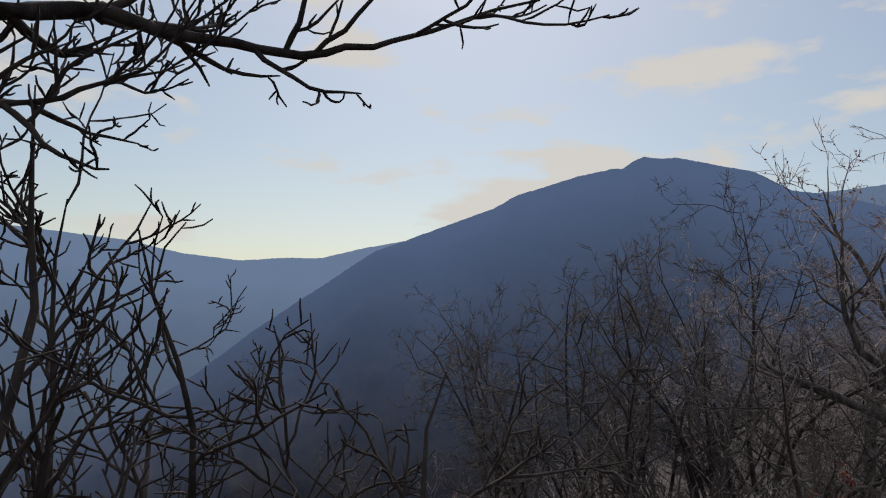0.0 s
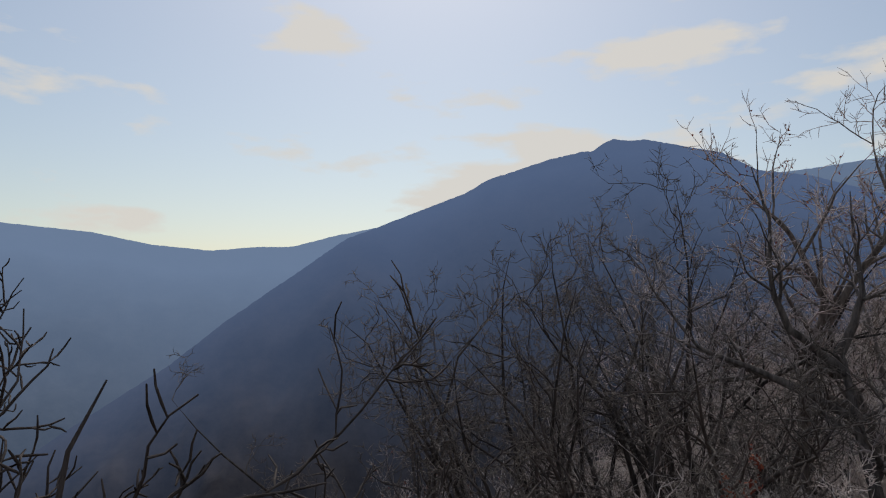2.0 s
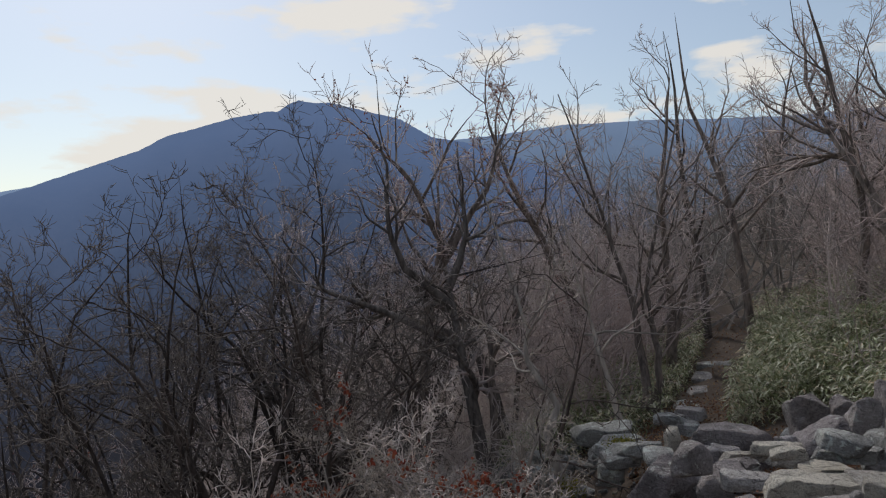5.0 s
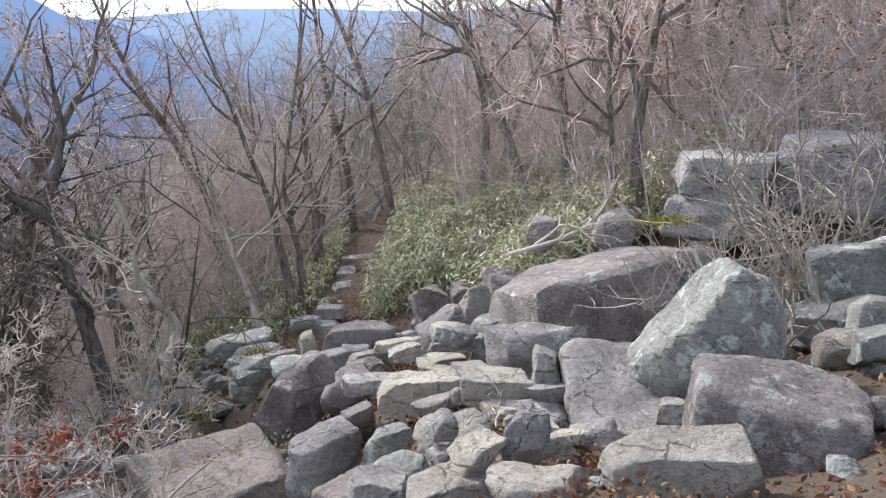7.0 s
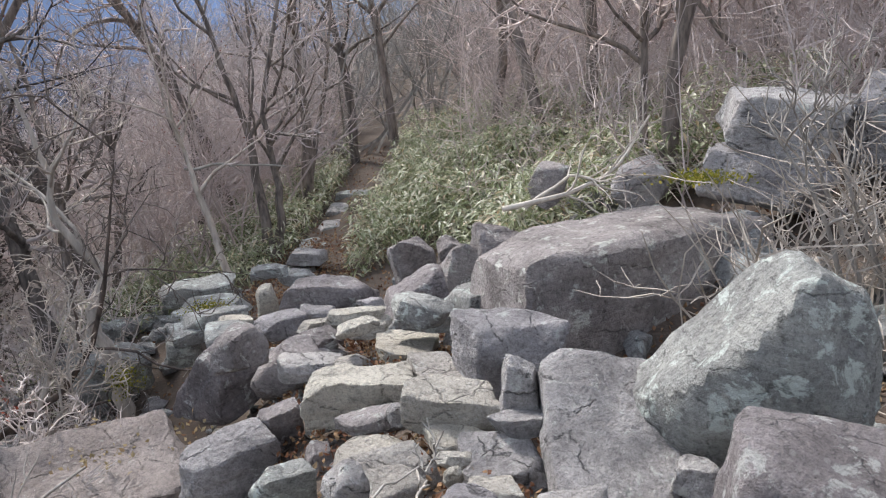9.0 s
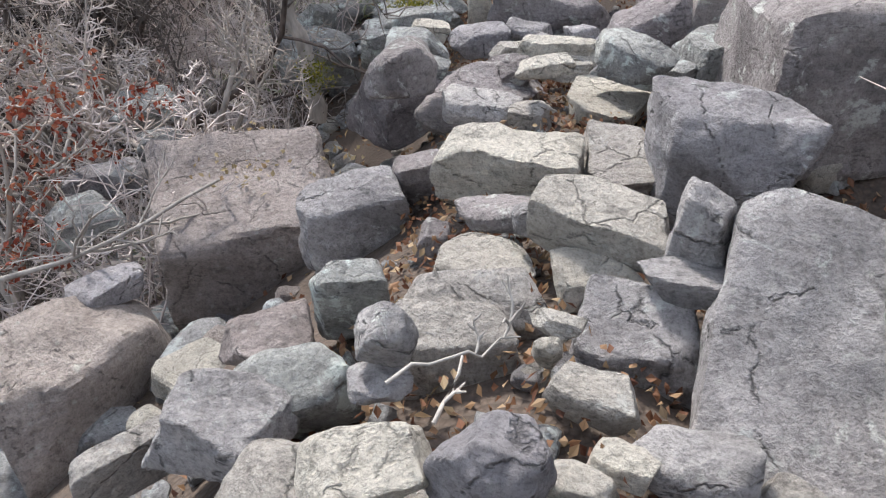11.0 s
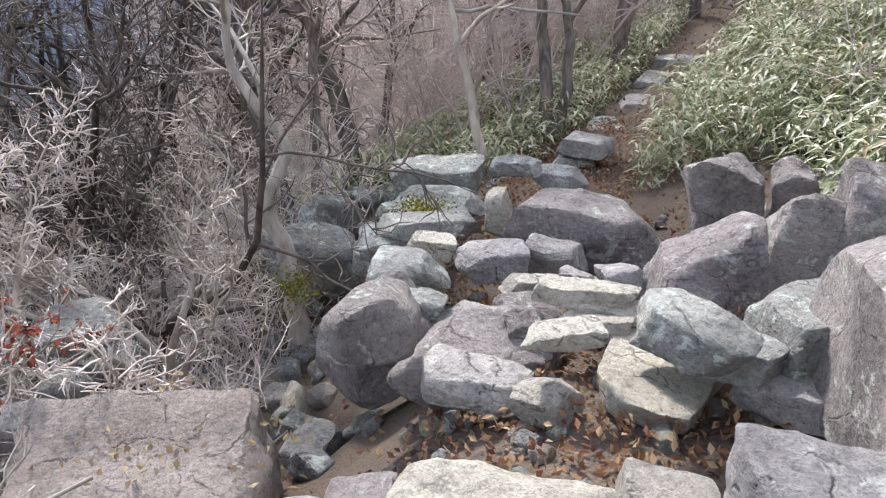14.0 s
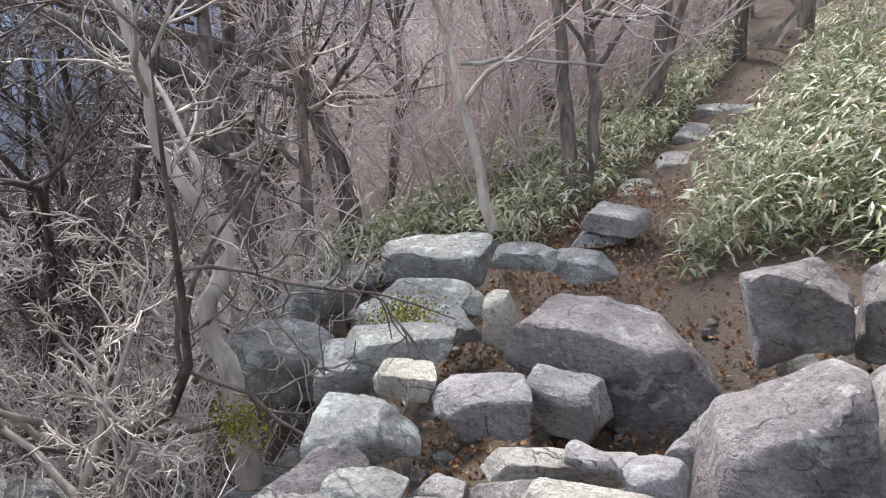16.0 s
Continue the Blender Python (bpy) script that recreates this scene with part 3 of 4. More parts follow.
boulder(2.95, 14.1, -0.88, 0.75, 0.6, 0.2, -12, 3, -2, "lichen", 0.2, 123, "flat grey stepping stone in the footpath")
boulder(3.35, 14.85, -0.74, 0.8, 0.6, 0.2, -8, 4, 2, "grey", 0.2, 124, "flat grey stepping stone in the footpath")
boulder(3.62, 15.65, -0.61, 0.75, 0.65, 0.22, -20, 4, 3, "grey", 0.2, 125, "flat grey stepping stone in the footpath")
boulder(3.92, 16.5, -0.47, 0.8, 0.6, 0.22, -14, 4, -3, "lichen", 0.2, 126, "flat grey stepping stone in the footpath")


def scatter_rocks():
    """Loose blocks that fill the scree on both sides of the path."""
    rng = random.Random(5)
    kinds = [rock_mesh(400 + k, 1.0, rng.uniform(0.6, 0.9), rng.uniform(0.4, 0.7), rng.uniform(0.25, 0.5), ROCK[tone], 8)
             for k, tone in enumerate(("grey", "pale", "lichen", "purple", "grey", "brown", "pale", "lichen", "grey", "pale"))]
    made, rest = 0, bmesh.new()
    for k in range(820):
        y = rng.uniform(1.5, 14.0)
        s = rng.choice((rng.gauss(0, 0.6), rng.gauss(0, 0.7), -rng.uniform(0.7, 2.6), -rng.uniform(0.7, 4.8), rng.uniform(0.8, 3.4)))
        x = float(np.interp(y, [p[1] for p in TRAIL], [p[0] for p in TRAIL])) + s
        if y > 11.0 and s > -0.6 or (y < 3.0 and s < -0.8):
            continue
        size = rng.uniform(0.06, 0.15) if abs(s) < 1.3 else rng.uniform(0.15, 0.4) if -2.6 < s < 2.3 and y > 2.6 else rng.uniform(0.2, 0.75)
        m = pose(x, y, height(x, y) + size * 0.15, rng.uniform(-20, 20), rng.uniform(-20, 20), rng.uniform(0, 360)) @ Matrix.Scale(size, 4)
        if made < 290 and (s > -2.4 and y < 11):
            ob = thing("stone", kinds[k % 10], "loose angular grey stone in the scree", "stone", "loose stones of the scree")
            ob.matrix_world = m
            made += 1
        else:
            n = len(rest.verts)
            rest.from_mesh(kinds[k % 10])
            rest.verts.ensure_lookup_table()
            bmesh.ops.transform(rest, matrix=m, verts=rest.verts[n:])
    me = bpy.data.meshes.new("rubble")
    rest.to_mesh(me)
    rest.free()
    me.materials.append(ROCK["lichen"])
    thing("rubble", me, "grey lichened rubble under the shrubs on the lower slope", "rubble", kind="stuff")


scatter_rocks()


# ---- trees ----
def tube(verts, faces, points, radii, sides):
    base = len(verts)
    for k, (p, r) in enumerate(zip(points, radii)):
        d = (points[min(k + 1, len(points) - 1)] - points[max(k - 1, 0)]).normalized()
        a = d.cross(Vector((0.3, 0.9, 0.2))).normalized()
        b = d.cross(a)
        for s in range(sides):
            t = 2 * math.pi * s / sides
            verts.append(p + (a * math.cos(t) + b * math.sin(t)) * r)
    for k in range(len(points) - 1):
        for s in range(sides):
            i, j = base + k * sides + s, base + k * sides + (s + 1) % sides
            faces.append((i, j, j + sides, i + sides))


def grow(rng, start, way, length, radius, crook, lift, steps):
    pts, rad, p, d = [start.copy()], [radius], start.copy(), way.normalized()
    for k in range(steps):
        d = (d + Vector((rng.gauss(0, crook), rng.gauss(0, crook), rng.gauss(0, crook) + lift))).normalized()
        p = p + d * length / steps
        pts.append(p.copy())
        rad.append(max(0.0015, radius * (1 - (k + 1) / steps) ** 0.8 + 0.0028))
    return pts, rad


def branch_out(rng, out, pts, rad, level, top, crook, lift, wide, count, cap=2.2):
    """Side shoots along a branch, smaller and finer level by level."""
    length = sum((b - a).length for a, b in zip(pts, pts[1:]))
    n = count[level] if level < len(count) else 0
    for k in range(n):
        f = rng.uniform(0.3 if level == 0 else 0.15, 1.0)
        i = min(len(pts) - 2, int(f * (len(pts) - 1)))
        u = f * (len(pts) - 1) - i
        p = pts[i].lerp(pts[i + 1], min(1, u))
        along = (pts[i + 1] - pts[i]).normalized()
        side = along.cross(Vector((rng.gauss(0, 1), rng.gauss(0, 1), rng.gauss(0, 1)))).normalized()
        way = (along * rng.uniform(0.5, 1.0) + side * rng.uniform(0.5, wide)).normalized()
        size = min(cap * 0.62 ** level, length * rng.uniform(0.34, 0.6) * (1.15 - 0.5 * f)) * rng.uniform(0.7, 1.1)
        r = max(0.0028 if cap < 0.95 else 0.005, rad[i] * rng.uniform(0.4, 0.62))
        steps = max(3, 7 - 2 * level)
        q, qr = grow(rng, p, way, size, r, crook * (1 + 0.15 * level), lift, steps)
        out.append((level + 1, q, qr))
        branch_out(rng, out, q, qr, level + 1, top, crook, lift, wide, count, cap)


def tree_meshes(seed, stems, count, crook=0.16, lift=0.05, wide=1.2, bark=None, twig=None, leaves=0, leaf_mat=None, cap=2.2):
    """stems: rows of start, way, length, radius, or a bent run of points with a radius."""
    rng = random.Random(seed)
    out = []
    for stem in stems:
        if len(stem) == 4:
            pts, rad = grow(rng, Vector(stem[0]), Vector(stem[1]), stem[2], stem[3], crook * 0.6, lift * 0.5, 11)
        else:
            way, radius = stem
            coarse = [Vector(p) for p in way]
            pts = []
            for a, b in zip(coarse, coarse[1:]):
                for u in (0, 0.25, 0.5, 0.75):
                    pts.append(a.lerp(b, u) + Vector((rng.gauss(0, 0.018), rng.gauss(0, 0.018), 0)))
            pts.append(coarse[-1])
            rad = [radius * (1 - 0.9 * k / (len(pts) - 1)) for k in range(len(pts))]
        out.append((0, pts, rad))
        branch_out(rng, out, pts, rad, 0, len(count), crook, lift, wide, count, cap)
    tv, tf, cv, cf, lv, lf = [], [], [], [], [], []
    last = len(count)
    for level, pts, rad in out:
        if level <= 1:
            tube(tv, tf, pts, rad, 8 if level == 0 else 6)
        else:
            tube(cv, cf, pts, rad, 4 if level == 2 else 3)
        if leaves and level >= last - 1:
            for _ in range(leaves):
                if rng.random() < 0.5:
                    add_leaf(rng, lv, lf, rng.choice(pts), 0.06)
    meshes = [mesh_of("trunk", tv, tf, bark or BARK, True), mesh_of("crown", cv, cf, twig or TWIG, True)]
    if leaves:
        meshes.append(mesh_of("dry_leaves", lv, lf, leaf_mat or RED_LEAF))
    return meshes


def add_leaf(rng, verts, faces, p, size):
    a = Vector((rng.gauss(0, 1), rng.gauss(0, 1), rng.gauss(0, 1) - 0.5)).normalized() * size * rng.uniform(0.6, 1.2)
    b = a.cross(Vector((rng.gauss(0, 1), rng.gauss(0, 1), rng.gauss(0, 1)))).normalized() * size * 0.3
    up = a.cross(b).normalized() * size * 0.1
    k = len(verts)
    verts += [p, p + a * 0.5 + b + up, p + a, p + a * 0.5 - b + up]
    faces += [(k, k + 1, k + 2), (k, k + 2, k + 3)]


def tree(meshes, label, category="tree", name="bare_tree", group="trees of the wood"):
    root = thing(name, None, label, category, group)
    for me in meshes:
        child(me.name.split(".")[0], me, root)
    return root


# Trees that stand out, each grown along the line of its own trunk.
tree(tree_meshes(11, [([(0.36, 9.55, -1.5), (0.3, 9.65, -0.95), (0.08, 9.75, -0.45), (0.26, 9.9, -0.02), (-0.1, 9.9, 0.6), (-0.22, 9.9, 1.45), (-0.7, 10.0, 3.05)], 0.09)], [5, 5, 4], bark=PALE_BARK, twig=PALE_BARK),
     "slender pale crooked tree bent like an S", group="")
tree(tree_meshes(12, [([(-0.55, 14.2, -2.0), (-0.85, 14.4, -0.6), (-1.3, 14.45, 0.5), (-1.7, 14.4, 1.5), (-2.0, 14.5, 3.6)], 0.16), ([(-1.25, 14.42, 0.42), (-2.55, 13.7, 0.95), (-3.4, 13.0, 1.35), (-4.6, 12.6, 1.9)], 0.1),
                      ([(-1.5, 14.4, 1.0), (-2.15, 13.9, 1.3), (-2.6, 13.6, 2.2)], 0.07)], [8, 6, 5]), "dark forked tree with one long level limb", group="")
tree(tree_meshes(13, [([(1.42, 12.65, -0.85), (1.15, 12.8, 0.2), (1.0, 12.85, 0.75), (0.75, 12.9, 1.6), (0.5, 13.0, 3.6)], 0.06)], [7, 5, 4], bark=PALE_BARK), "thin grey tree leaning over the path edge", group="")
tree(tree_meshes(14, [([(2.1, 13.8, -0.9), (2.0, 13.9, 0.1), (1.85, 14.0, 1.2), (1.3, 14.1, 3.0), (0.6, 14.1, 5.2)], 0.1), ([(2.25, 13.9, -0.9), (2.3, 13.9, 0.2), (2.1, 14.0, 1.3), (2.5, 14.2, 3.2), (3.1, 14.3, 5.6)], 0.08)], [9, 6, 5]),
     "dark twin-stemmed tree beside the footpath", group="")
tree(tree_meshes(15, [([(3.0, 16.4, -0.9), (3.0, 16.5, 1.0), (2.9, 16.5, 3.4), (3.2, 16.6, 6.0)], 0.14), ([(3.05, 16.4, 0.0), (3.4, 16.3, 1.6), (3.7, 16.3, 4.0)], 0.07)], [7, 5, 5]), "dark rough-barked tree behind the footpath", group="")
tree(tree_meshes(16, [([(-0.75, 12.3, -2.2), (-1.15, 12.4, -0.3), (-1.45, 12.8, 1.2), (-1.5, 12.9, 1.6)], 0.15), ([(-1.45, 12.8, 1.2), (-2.2, 12.4, 1.9), (-2.45, 12.1, 2.6), (-2.4, 12.1, 3.7), (-2.7, 12.2, 4.6)], 0.08),
                      ([(-1.5, 12.9, 1.5), (-1.2, 13.0, 2.5), (-1.3, 13.1, 4.2)], 0.09), ([(-1.3, 12.6, 0.5), (-2.6, 12.3, 1.2), (-3.6, 12.0, 1.6), (-4.3, 11.8, 2.6)], 0.075)], [6, 6, 6], crook=0.22), "gnarled dark oak with wide crooked limbs", group="")
tree(tree_meshes(18, [([(-2.3, 14.6, -2.5), (-2.2, 14.6, 0.5), (-1.8, 14.3, 2.4), (-2.3, 13.7, 3.6), (-3.0, 13.2, 4.4)], 0.14), ([(-1.9, 14.4, 1.8), (-0.9, 14.2, 3.4), (-0.3, 14.0, 4.9)], 0.09)], [9, 7, 6], leaves=1), "tall spreading tree holding a few dry leaves", group="")
# Shrub and overhanging limb by the first steps.
tree(tree_meshes(21, [((-2.5, 0.0, -0.1), (-0.2, 0.1, 1), 2.25, 0.026), ((-2.6, 0.1, -0.1), (-0.35, 0.3, 1), 2.25, 0.026), ((-2.4, 0.15, -0.1), (0.1, 0.35, 1), 2.1, 0.024), ((-2.7, 0.0, -0.1), (-0.5, 0.1, 1), 2.05, 0.022), ((-2.45, 0.3, -0.1), (-0.15, 0.5, 1), 2.05, 0.022)],
                 [9, 6, 3], crook=0.2, lift=0.07, cap=0.7, bark=DARK_BARK, twig=DARK_BARK), "bare shrub with forked upright twigs", "shrub", "bare_shrub", "")
tree(tree_meshes(22, [((-3.4, -1.0, 0.2), (-0.2, 0.2, 1), 2.7, 0.03), ((-3.5, -0.8, 0.2), (0.05, 0.2, 1), 2.9, 0.03), ((-3.6, -0.5, 0.1), (-0.1, 0.35, 1), 2.8, 0.028), ((-3.3, -0.4, 0.1), (-0.3, 0.3, 1), 2.6, 0.025), ((-3.7, -0.2, 0.1), (0.1, 0.1, 1), 2.6, 0.025)],
                 [8, 5, 3], crook=0.2, lift=0.1, cap=0.8, bark=DARK_BARK, twig=DARK_BARK), "dense dark bare shrub beside the path", "shrub", "bare_shrub", "")
tree(tree_meshes(23, [([(-4.6, -1.6, 0.3), (-4.5, -1.4, 2.0), (-4.2, -1.0, 2.95), (-3.85, -0.6, 3.12), (-3.66, -0.25, 3.24), (-3.56, -0.12, 3.18), (-3.25, 0.25, 3.17), (-3.0, 0.48, 3.24), (-2.55, 0.76, 3.42)], 0.05),
                      ([(-4.4, -1.3, 2.2), (-3.8, -0.55, 2.83), (-3.67, -0.3, 2.94), (-3.5, -0.05, 3.08)], 0.022)], [14, 4, 2], crook=0.16, lift=0.14, wide=0.9, cap=0.5, bark=DARK_BARK, twig=DARK_BARK), "bare tree stretching a long limb over the view", group="")
# Trees ahead in the first view.
for k, (x, y, top) in enumerate(((-8.2, 11.2, 3.9), (-7.4, 13.9, 4.3), (-6.2, 14.8, 4.2), (-5.6, 17.2, 5.2), (-4.6, 15.4, 4.4), (-4.0, 17.0, 5.4), (-6.9, 10.2, 2.2), (-5.2, 11.6, 3.2), (-3.6, 13.9, 4.6), (-9.6, 12.8, 1.8), (-3.1, 11.0, 2.8), (-8.8, 15.4, 3.6), (-6.6, 12.6, 3.8), (-5.0, 13.6, 4.2), (-4.2, 12.2, 3.6))):
    g = height(x, y) - 0.2
    tall = top - g + 0.7
    r = random.Random(k)
    tree(tree_meshes(40 + k, [((x + r.uniform(-0.2, 0.2), y + r.uniform(-0.2, 0.2), g), (r.uniform(-0.75, 0.75), r.uniform(-0.6, 0.6), 1), tall * r.uniform(0.75, 0.98), 0.07) for _ in range(4)], [9, 7, 6], crook=0.27, lift=0.05, wide=1.5, cap=1.9, bark=DARK_BARK, twig=BARK), "dark bare spreading tree on the valley slope")

# Dark trunks on the bank above the path.
for k, (x, y, tall) in enumerate(((7.3, 12.9, 8.0), (6.7, 13.3, 8.5), (6.6, 15.6, 7.5), (5.1, 17.6, 8.5), (10.0, 12.3, 7.5), (4.4, 19.0, 8.0))):
    g = height(x, y) - 0.2
    tree(tree_meshes(70 + k, [((x, y, g), (-0.12 + 0.03 * k, 0.0, 1), tall, 0.11)] + ([((x + 0.2, y, g), (0.16, 0.1, 1), tall * 0.9, 0.08)] if k % 2 == 0 else []), [9, 6, 5], crook=0.17, lift=0.07), "tall dark bare tree on the bank above the path")
g = height(8.2, 9.9)
tree(tree_meshes(80, [((8.2, 9.9, g - 0.2), (-0.15, 0.0, 1), 4.0, 0.05), ((8.3, 9.9, g - 0.2), (0.4, 0.1, 1), 3.6, 0.04)], [10, 7, 5], crook=0.2, lift=0.02, cap=1.4, leaves=3), "small tree still thick with red-brown leaves", group="")


def wood():
    """The wood up and down the slope: twelve kinds of bare tree, each set many times."""
    rng = random.Random(77)
    kinds = []
    for k in range(12):
        tall = rng.uniform(5.5, 8.5)
        lean = (rng.uniform(-0.16, 0.16), rng.uniform(-0.16, 0.16), 1)
        stems = [((0, 0, -0.3), lean, tall, rng.uniform(0.07, 0.13))]
        if k % 3 == 0:
            stems.append(((0.1, 0.05, -0.3), (rng.uniform(-0.4, 0.4), rng.uniform(-0.3, 0.3), 1), tall * 0.85, 0.07))
        leafy = 1 if k % 3 == 1 else 0
        kinds.append(tree(tree_meshes(100 + k, stems, [11, 7, 6], crook=0.2, lift=0.06, leaves=leafy), "bare tree with red-brown leaves still clinging" if leafy else "bare grey-brown woodland tree"))
    placed, used = [], 0
    spots = []
    while len(spots) < 165:
        y = rng.uniform(-8, 46)
        s = rng.choice((-1, -1, 1)) * rng.uniform(2.6, 26) ** 1.0
        x = float(np.interp(y, [p[1] for p in TRAIL], [p[0] for p in TRAIL])) + s
        d, _ = trail_at(x, y)
        if (abs(d) < 2.4 and y < 19.5) or (-3 > d and y < 8.5) or (x < -2.6 and y < 18) or (d > 0 and y < 9 and d < 4.5) or min([math.hypot(x - a, y - b) for a, b in spots] or [9]) < 1.15:
            continue
        spots.append((x, y))
    clear = [(x, y) for x, y in spots if not (y < 13.0 and -6.0 < trail_at(x, y)[0] < 0)]
    for k, (x, y) in enumerate(clear):
        m = pose(x, y, height(x, y), 0, 0, rng.uniform(0, 360)) @ Matrix.Scale(rng.uniform(0.7, 1.15), 4)
        if k < 12:
            kinds[k].matrix_world = m
        else:
            c = copy_thing(kinds[k % 12], m)


wood()


# ---- undergrowth ----
def thicket(name, label, seed, n, spot, tall, mat, shoots=4, thick=1.0):
    rng = random.Random(seed)
    verts, faces = [], []
    for _ in range(n):
        x, y = spot(rng)
        p = Vector((x, y, height(x, y) - 0.05))
        h = tall * rng.uniform(0.5, 1.2)
        pts, rad = grow(rng, p, Vector((rng.gauss(0, 0.4), rng.gauss(0, 0.4), 1)), h, thick * rng.uniform(0.005, 0.013), 0.16, 0.03, 5)
        tube(verts, faces, pts, rad, 3)
        for _ in range(shoots):
            i = rng.randrange(1, 5)
            q, qr = grow(rng, pts[i], Vector((rng.gauss(0, 1), rng.gauss(0, 1), rng.uniform(0, 1.2))), h * rng.uniform(0.25, 0.5), 0.0035 * thick ** 0.6, 0.2, 0.03, 4)
            tube(verts, faces, q, qr, 3)
            for _ in range(2):
                j = rng.randrange(1, 4)
                w, wr = grow(rng, q[j], Vector((rng.gauss(0, 1), rng.gauss(0, 1), rng.uniform(0, 1))), h * 0.16, 0.002, 0.2, 0.02, 2)
                tube(verts, faces, w, wr, 3)
    thing(name, mesh_of(name, verts, faces, mat), label, "undergrowth", kind="stuff")


def beside(lo, hi, y0, y1):
    def spot(rng):
        y = rng.uniform(y0, y1)
        return float(np.interp(y, [p[1] for p in TRAIL], [p[0] for p in TRAIL])) + rng.uniform(lo, hi), y
    return spot


thicket("thicket", "dense bare grey-brown twigs on the lower slope", 1, 1000, beside(-9, -4.2, 9.5, 22), 1.8, SILVER_TWIG, 4)
thicket("thicket", "tangle of pale bare twigs beside the boulders", 2, 170, beside(-3.9, -2.3, 6.5, 12.5), 1.5, SILVER_TWIG, 5)
thicket("thicket", "bare brushwood on the uphill bank", 3, 1100, beside(2.6, 14, 8.0, 26), 1.6, TWIG, 4)
thicket("thicket", "bare brushwood below the first view", 4, 1000, lambda r: (r.uniform(-12, -2.5), r.uniform(5, 18)), 1.7, BARK, 4)
thicket("saplings", "slender bare saplings filling the valley slope", 6, 420, lambda r: (r.uniform(-13, -2.6), r.uniform(8, 19)), 2.2, BARK, 9)
thicket("saplings", "slender bare grey saplings crowding the lower wood", 7, 900, beside(-17, -3.6, 12.5, 36), 4.6, SILVER_TWIG, 9, 2.3)
thicket("saplings", "slender bare saplings on the uphill bank", 8, 640, beside(2.4, 19, 13.0, 40), 4.4, TWIG, 9, 2.3)
thicket("saplings", "slender bare saplings closing the far end of the path", 10, 260, beside(-5, 5, 19.0, 44), 5.2, PALE_BARK, 8, 4.0)
thicket("saplings", "thin bare saplings among the dwarf bamboo", 12, 240, beside(-4.6, -1.2, 14.2, 23), 3.4, TWIG, 8, 2.3)
thicket("saplings", "reddish bare saplings above the slab", 9, 420, lambda r: (r.uniform(6.0, 16), r.uniform(6.5, 16)), 3.2, TWIG, 8)
thicket("thicket", "upright grey stems of a bare shrub by the boulders", 5, 60, lambda r: (r.gauss(5.3, 0.3), r.gauss(5.6, 0.3)), 1.7, PALE_BARK, 3)


def blades(name, label, seed, n, spot, mat, size, low, high):
    """Narrow folded leaves held out on hidden stems."""
    rng = random.Random(seed)
    verts, faces = [], []
    for _ in range(n):
        x, y = spot(rng)
        z = height(x, y) + rng.uniform(low, high) * (0.75 + 0.45 * noise.noise((x * 1.3, y * 1.3, 0)))
        a = rng.uniform(0, 2 * math.pi)
        ln = size * rng.uniform(0.6, 1.25)
        drop = rng.uniform(-0.7, 0.35)
        d = Vector((math.cos(a), math.sin(a), drop)).normalized()
        s = Vector((-math.sin(a), math.cos(a), rng.uniform(-0.4, 0.4))).normalized() * ln * 0.1
        p = Vector((x, y, z))
        mid = p + d * ln * 0.45
        tip = p + d * ln + Vector((0, 0, -0.25 * ln))
        k = len(verts)
        verts += [p, mid + s, mid - Vector((0, 0, ln * 0.04)), mid - s, tip]
        faces += [(k, k + 2, k + 1), (k, k + 3, k + 2), (k + 1, k + 2, k + 4), (k + 2, k + 3, k + 4)]
    thing(name, mesh_of(name, verts, faces, mat), label, "bamboo grass", kind="stuff")


blades("bamboo_grass", "pale green dwarf bamboo crowding the uphill side of the path", 1, 24000, beside(0.75, 4.2, 11.7, 19), SASA, 0.155, 0.02, 1.0)
blades("bamboo_grass", "pale green dwarf bamboo behind the slab", 2, 22000, lambda r: (r.uniform(4.2, 8.5), r.uniform(8.8, 14.5)), SASA, 0.18, 0.02, 1.15)
blades("bamboo_grass", "faded dwarf bamboo below the path", 3, 17000, beside(-4.2, -0.4, 12.9, 19.5), SASA, 0.15, 0.02, 0.75)
blades("bamboo_grass", "sparse dwarf bamboo under the trees", 4, 5000, beside(-9, -3.0, 9, 20), SASA, 0.2, 0.02, 0.4)


def litter(name, label, seed, n, spot, mat, size, lift=0.03):
    rng = random.Random(seed)
    verts, faces = [], []
    for _ in range(n):
        x, y = spot(rng)
        add_leaf(rng, verts, faces, Vector((x, y, height(x, y) + rng.uniform(0, lift))), size)
    thing(name, mesh_of(name, verts, faces, mat), label, "leaf litter", kind="stuff")


litter("leaf_litter", "dry brown leaves lying between the stones", 1, 9000, beside(-0.8, 0.8, 3.0, 14), DRY_LEAF, 0.05, 0.14)
litter("leaf_litter", "dry brown leaves on the forest floor", 2, 9000, beside(-6, 5, 4, 20), DRY_LEAF, 0.06, 0.06)

litter("leaf_litter", "dry brown leaves drifted among the boulders of the bank", 3, 5000, beside(0.5, 3.2, 2.6, 11), DRY_LEAF, 0.06, 0.05)


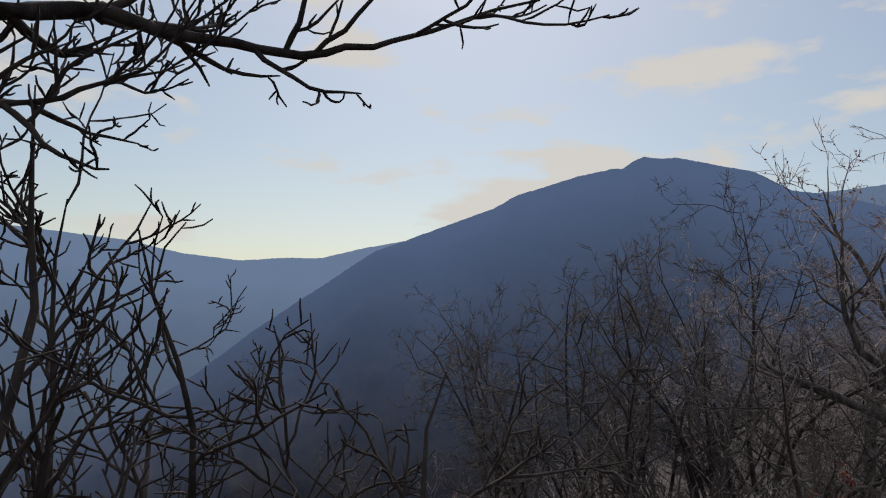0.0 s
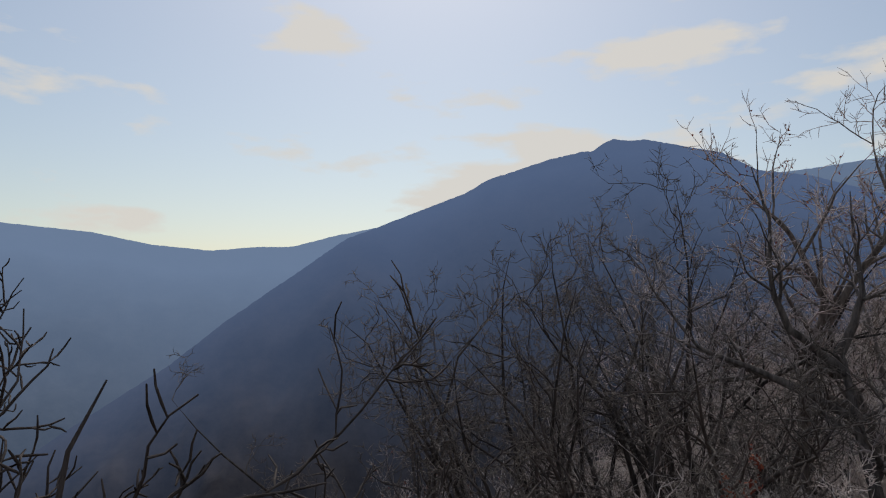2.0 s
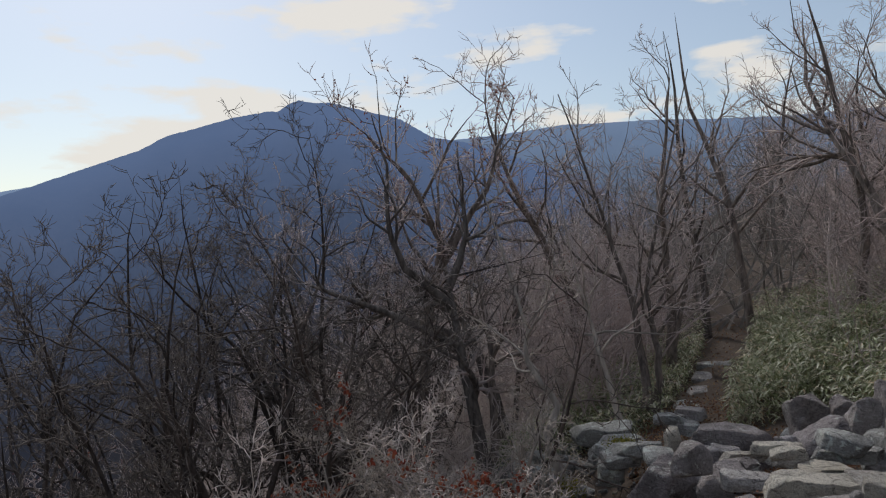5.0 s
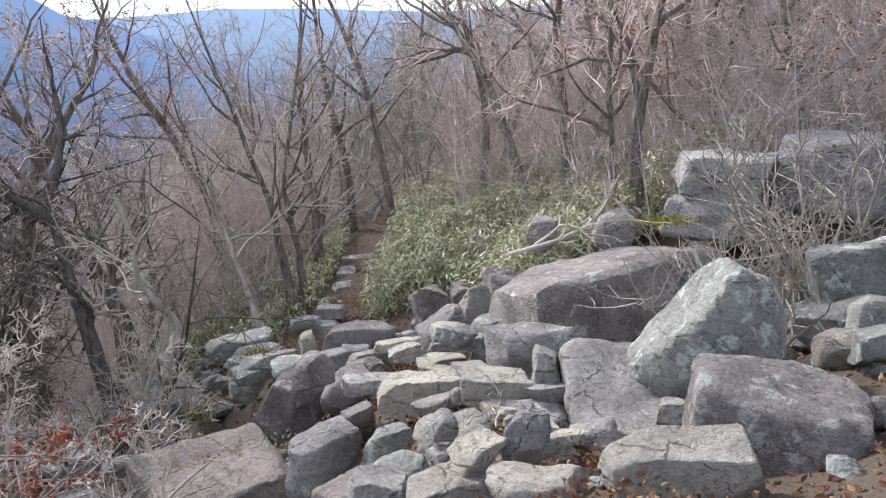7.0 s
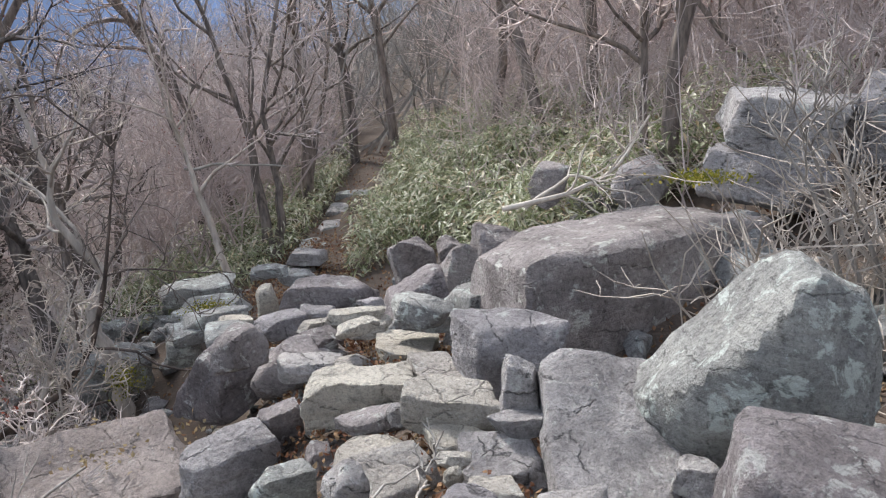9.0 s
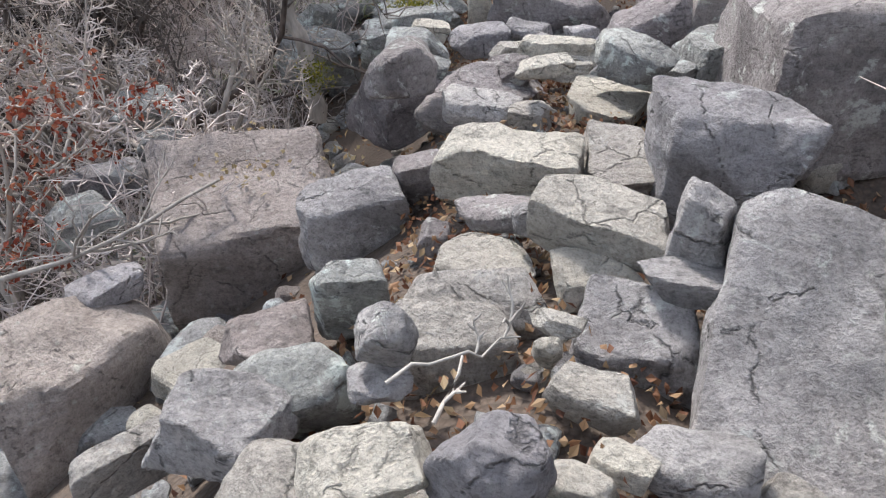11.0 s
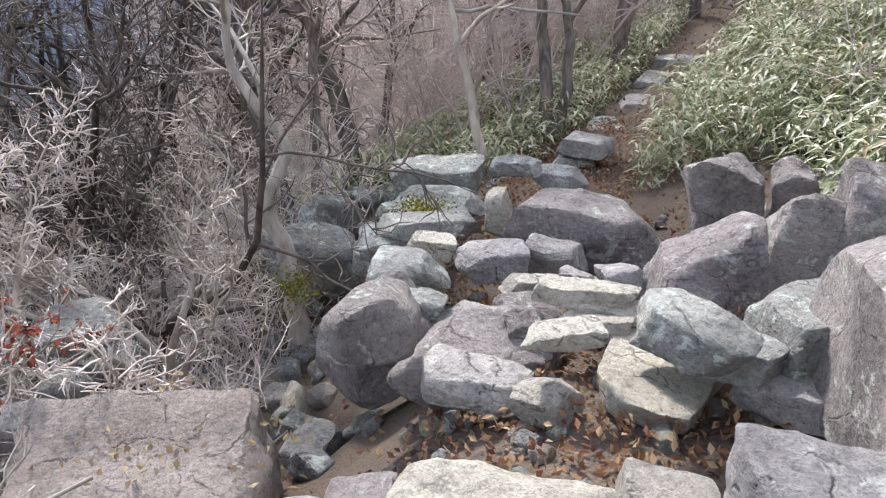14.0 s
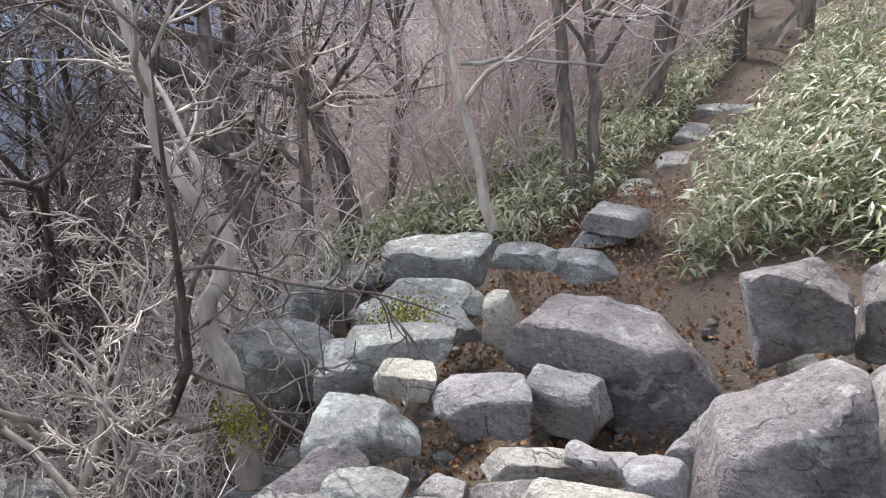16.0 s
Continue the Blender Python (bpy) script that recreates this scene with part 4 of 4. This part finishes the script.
# ---- small things ----
def stick(points, radius, mat, label, twigs=0, seed=1):
    rng = random.Random(seed)
    pts = [Vector(p) for p in points]
    run = [a.lerp(b, u) + Vector((rng.gauss(0, 0.012), rng.gauss(0, 0.012), rng.gauss(0, 0.012))) for a, b in zip(pts, pts[1:]) for u in (0, 0.33, 0.66)] + [pts[-1]]
    verts, faces, out = [], [], []
    rad = [radius * (1 - 0.6 * k / len(run)) for k in range(len(run))]
    tube(verts, faces, run, rad, 6)
    if twigs:
        branch_out(rng, out, run, rad, 0, 2, 0.2, 0.02, 1.1, [twigs, 3], 0.6)
        for _, q, r in out:
            tube(verts, faces, q, r, 4)
    thing("fallen_branch", mesh_of("fallen_branch", verts, faces, mat, True), label, "branch")


stick([(3.9, 8.1, 0.75), (4.5, 8.05, 0.85), (5.1, 8.2, 1.05), (5.6, 8.5, 1.5)], 0.028, DEAD, "bleached dead branch lying behind the slab", 8, 3)
stick([(4.2, 8.3, 0.7), (4.6, 8.2, 1.0), (4.9, 8.0, 0.95)], 0.022, DEAD, "bleached dead branch lying behind the slab", 6, 4)
stick([(0.9, 13.9, 0.55), (1.5, 13.8, 0.62), (2.4, 13.7, 0.55)], 0.028, DEAD, "pale broken limb caught between the trees", 1, 5)
stick([(2.0, 4.55, 0.38), (2.2, 4.62, 0.4), (2.35, 4.75, 0.36)], 0.006, DEAD, "short dry stick lying on the stones", 2, 6)
stick([(2.15, 4.4, 0.38), (2.2, 4.6, 0.42)], 0.007, DEAD, "short dry stick lying on the stones", 1, 7)
stick([(-1.3, 8.6, -1.15), (-0.6, 8.0, -1.0), (0.1, 7.4, -0.8)], 0.03, PALE_BARK, "long pale fallen branch against the boulder", 5, 8)
stick([(-0.8, 6.2, -0.95), (0.0, 6.4, -0.7), (0.5, 6.9, -0.55)], 0.02, PALE_BARK, "thin grey branch over the lower rocks", 7, 9)


def tufts(name, label, seed, n, centre, spread_m, mat, size, category):
    rng = random.Random(seed)
    verts, faces = [], []
    for _ in range(n):
        p = Vector(centre) + Vector((rng.gauss(0, spread_m[0]), rng.gauss(0, spread_m[1]), rng.gauss(0, spread_m[2])))
        add_leaf(rng, verts, faces, p, size)
    thing(name, mesh_of(name, verts, faces, mat), label, category, kind="stuff")


tufts("moss", "yellow moss on the layered ledge", 1, 700, (1.2, 10.3, -0.6), (0.12, 0.16, 0.012), MOSS, 0.03, "moss")
tufts("moss", "dark green moss at the foot of the pale tree", 2, 500, (0.38, 9.5, -1.0), (0.08, 0.08, 0.08), MOSS, 0.03, "moss")
tufts("dry_grass", "dry grass and leaves on the flat boulder", 3, 350, (0.6, 7.35, -0.62), (0.28, 0.16, 0.02), DRY_GRASS, 0.05, "grass")
tufts("moss", "dark moss on the far end of the slab", 4, 400, (5.3, 7.2, 1.08), (0.2, 0.1, 0.02), MOSS, 0.04, "moss")
tree(tree_meshes(31, [((-1.6, 7.2, -2.2), (0.1, 0.1, 1), 2.4, 0.04), ((-1.5, 7.0, -2.2), (0.5, 0.3, 1), 2.2, 0.035), ((-1.8, 7.4, -2.3), (-0.4, 0.3, 1), 2.4, 0.035)], [8, 5, 4], crook=0.22, lift=0.03, cap=1.0, bark=PALE_BARK, twig=PALE_BARK, leaves=4), "small tree with red-brown leaves below the scree", group="")
tree(tree_meshes(32, [((-0.5, 9.0, -1.6), (0.05, 0.0, 1), 1.8, 0.035), ((-0.6, 8.9, -1.6), (-0.7, -0.3, 1), 2.0, 0.03), ((-0.4, 9.0, -1.6), (0.5, 0.1, 0.9), 1.6, 0.025), ((-0.7, 9.3, -1.7), (-1.0, 0.2, 0.7), 2.2, 0.03)], [9, 6, 5], crook=0.22, lift=0.02, cap=0.9, bark=PALE_BARK, twig=PALE_BARK), "wide bare pale-twigged shrub over the rocks", "shrub", "bare_shrub", "")
tree(tree_meshes(33, [((-1.6, 10.3, -2.2), (0.1, -0.2, 1), 2.4, 0.035), ((-1.7, 10.2, -2.2), (-0.6, -0.3, 1), 2.4, 0.03), ((-1.5, 10.4, -2.2), (0.6, 0.1, 1), 2.2, 0.03)], [9, 6, 5], crook=0.22, lift=0.03, cap=1.0, bark=PALE_BARK, twig=PALE_BARK), "bare pale-twigged shrub on the slope", "shrub", "bare_shrub", "")
tree(tree_meshes(34, [((5.3 + 0.08 * k, 5.55 - 0.06 * k, 0.4), (0.12 * (k - 3), 0.05 * (k % 3 - 1), 1), 1.5 + 0.1 * (k % 3), 0.018) for k in range(7)], [6, 4, 2], crook=0.14, lift=0.05, cap=0.6, bark=PALE_BARK, twig=PALE_BARK), "bare shrub of many grey upright stems", "shrub", "bare_shrub", "")
for k, (x, y, z) in enumerate(((-1.7, 8.0, -2.3), (-2.4, 9.3, -2.6), (-3.4, 10.6, -3.0))):
    tree(tree_meshes(90 + k, [((x, y, z), (0.6, -0.2, 0.8), 2.6, 0.03), ((x - 0.1, y, z), (-0.7, -0.3, 0.8), 2.6, 0.03), ((x, y + 0.1, z), (0.2, 0.2, 1), 2.6, 0.035), ((x, y - 0.1, z), (1.0, 0.1, 0.45), 2.4, 0.028)], [9, 7, 5], crook=0.24, lift=0.02, cap=1.1, bark=PALE_BARK, twig=SILVER_TWIG), "bare silvery-twigged shrub spreading over the rocks", "shrub", "bare_shrub", "")
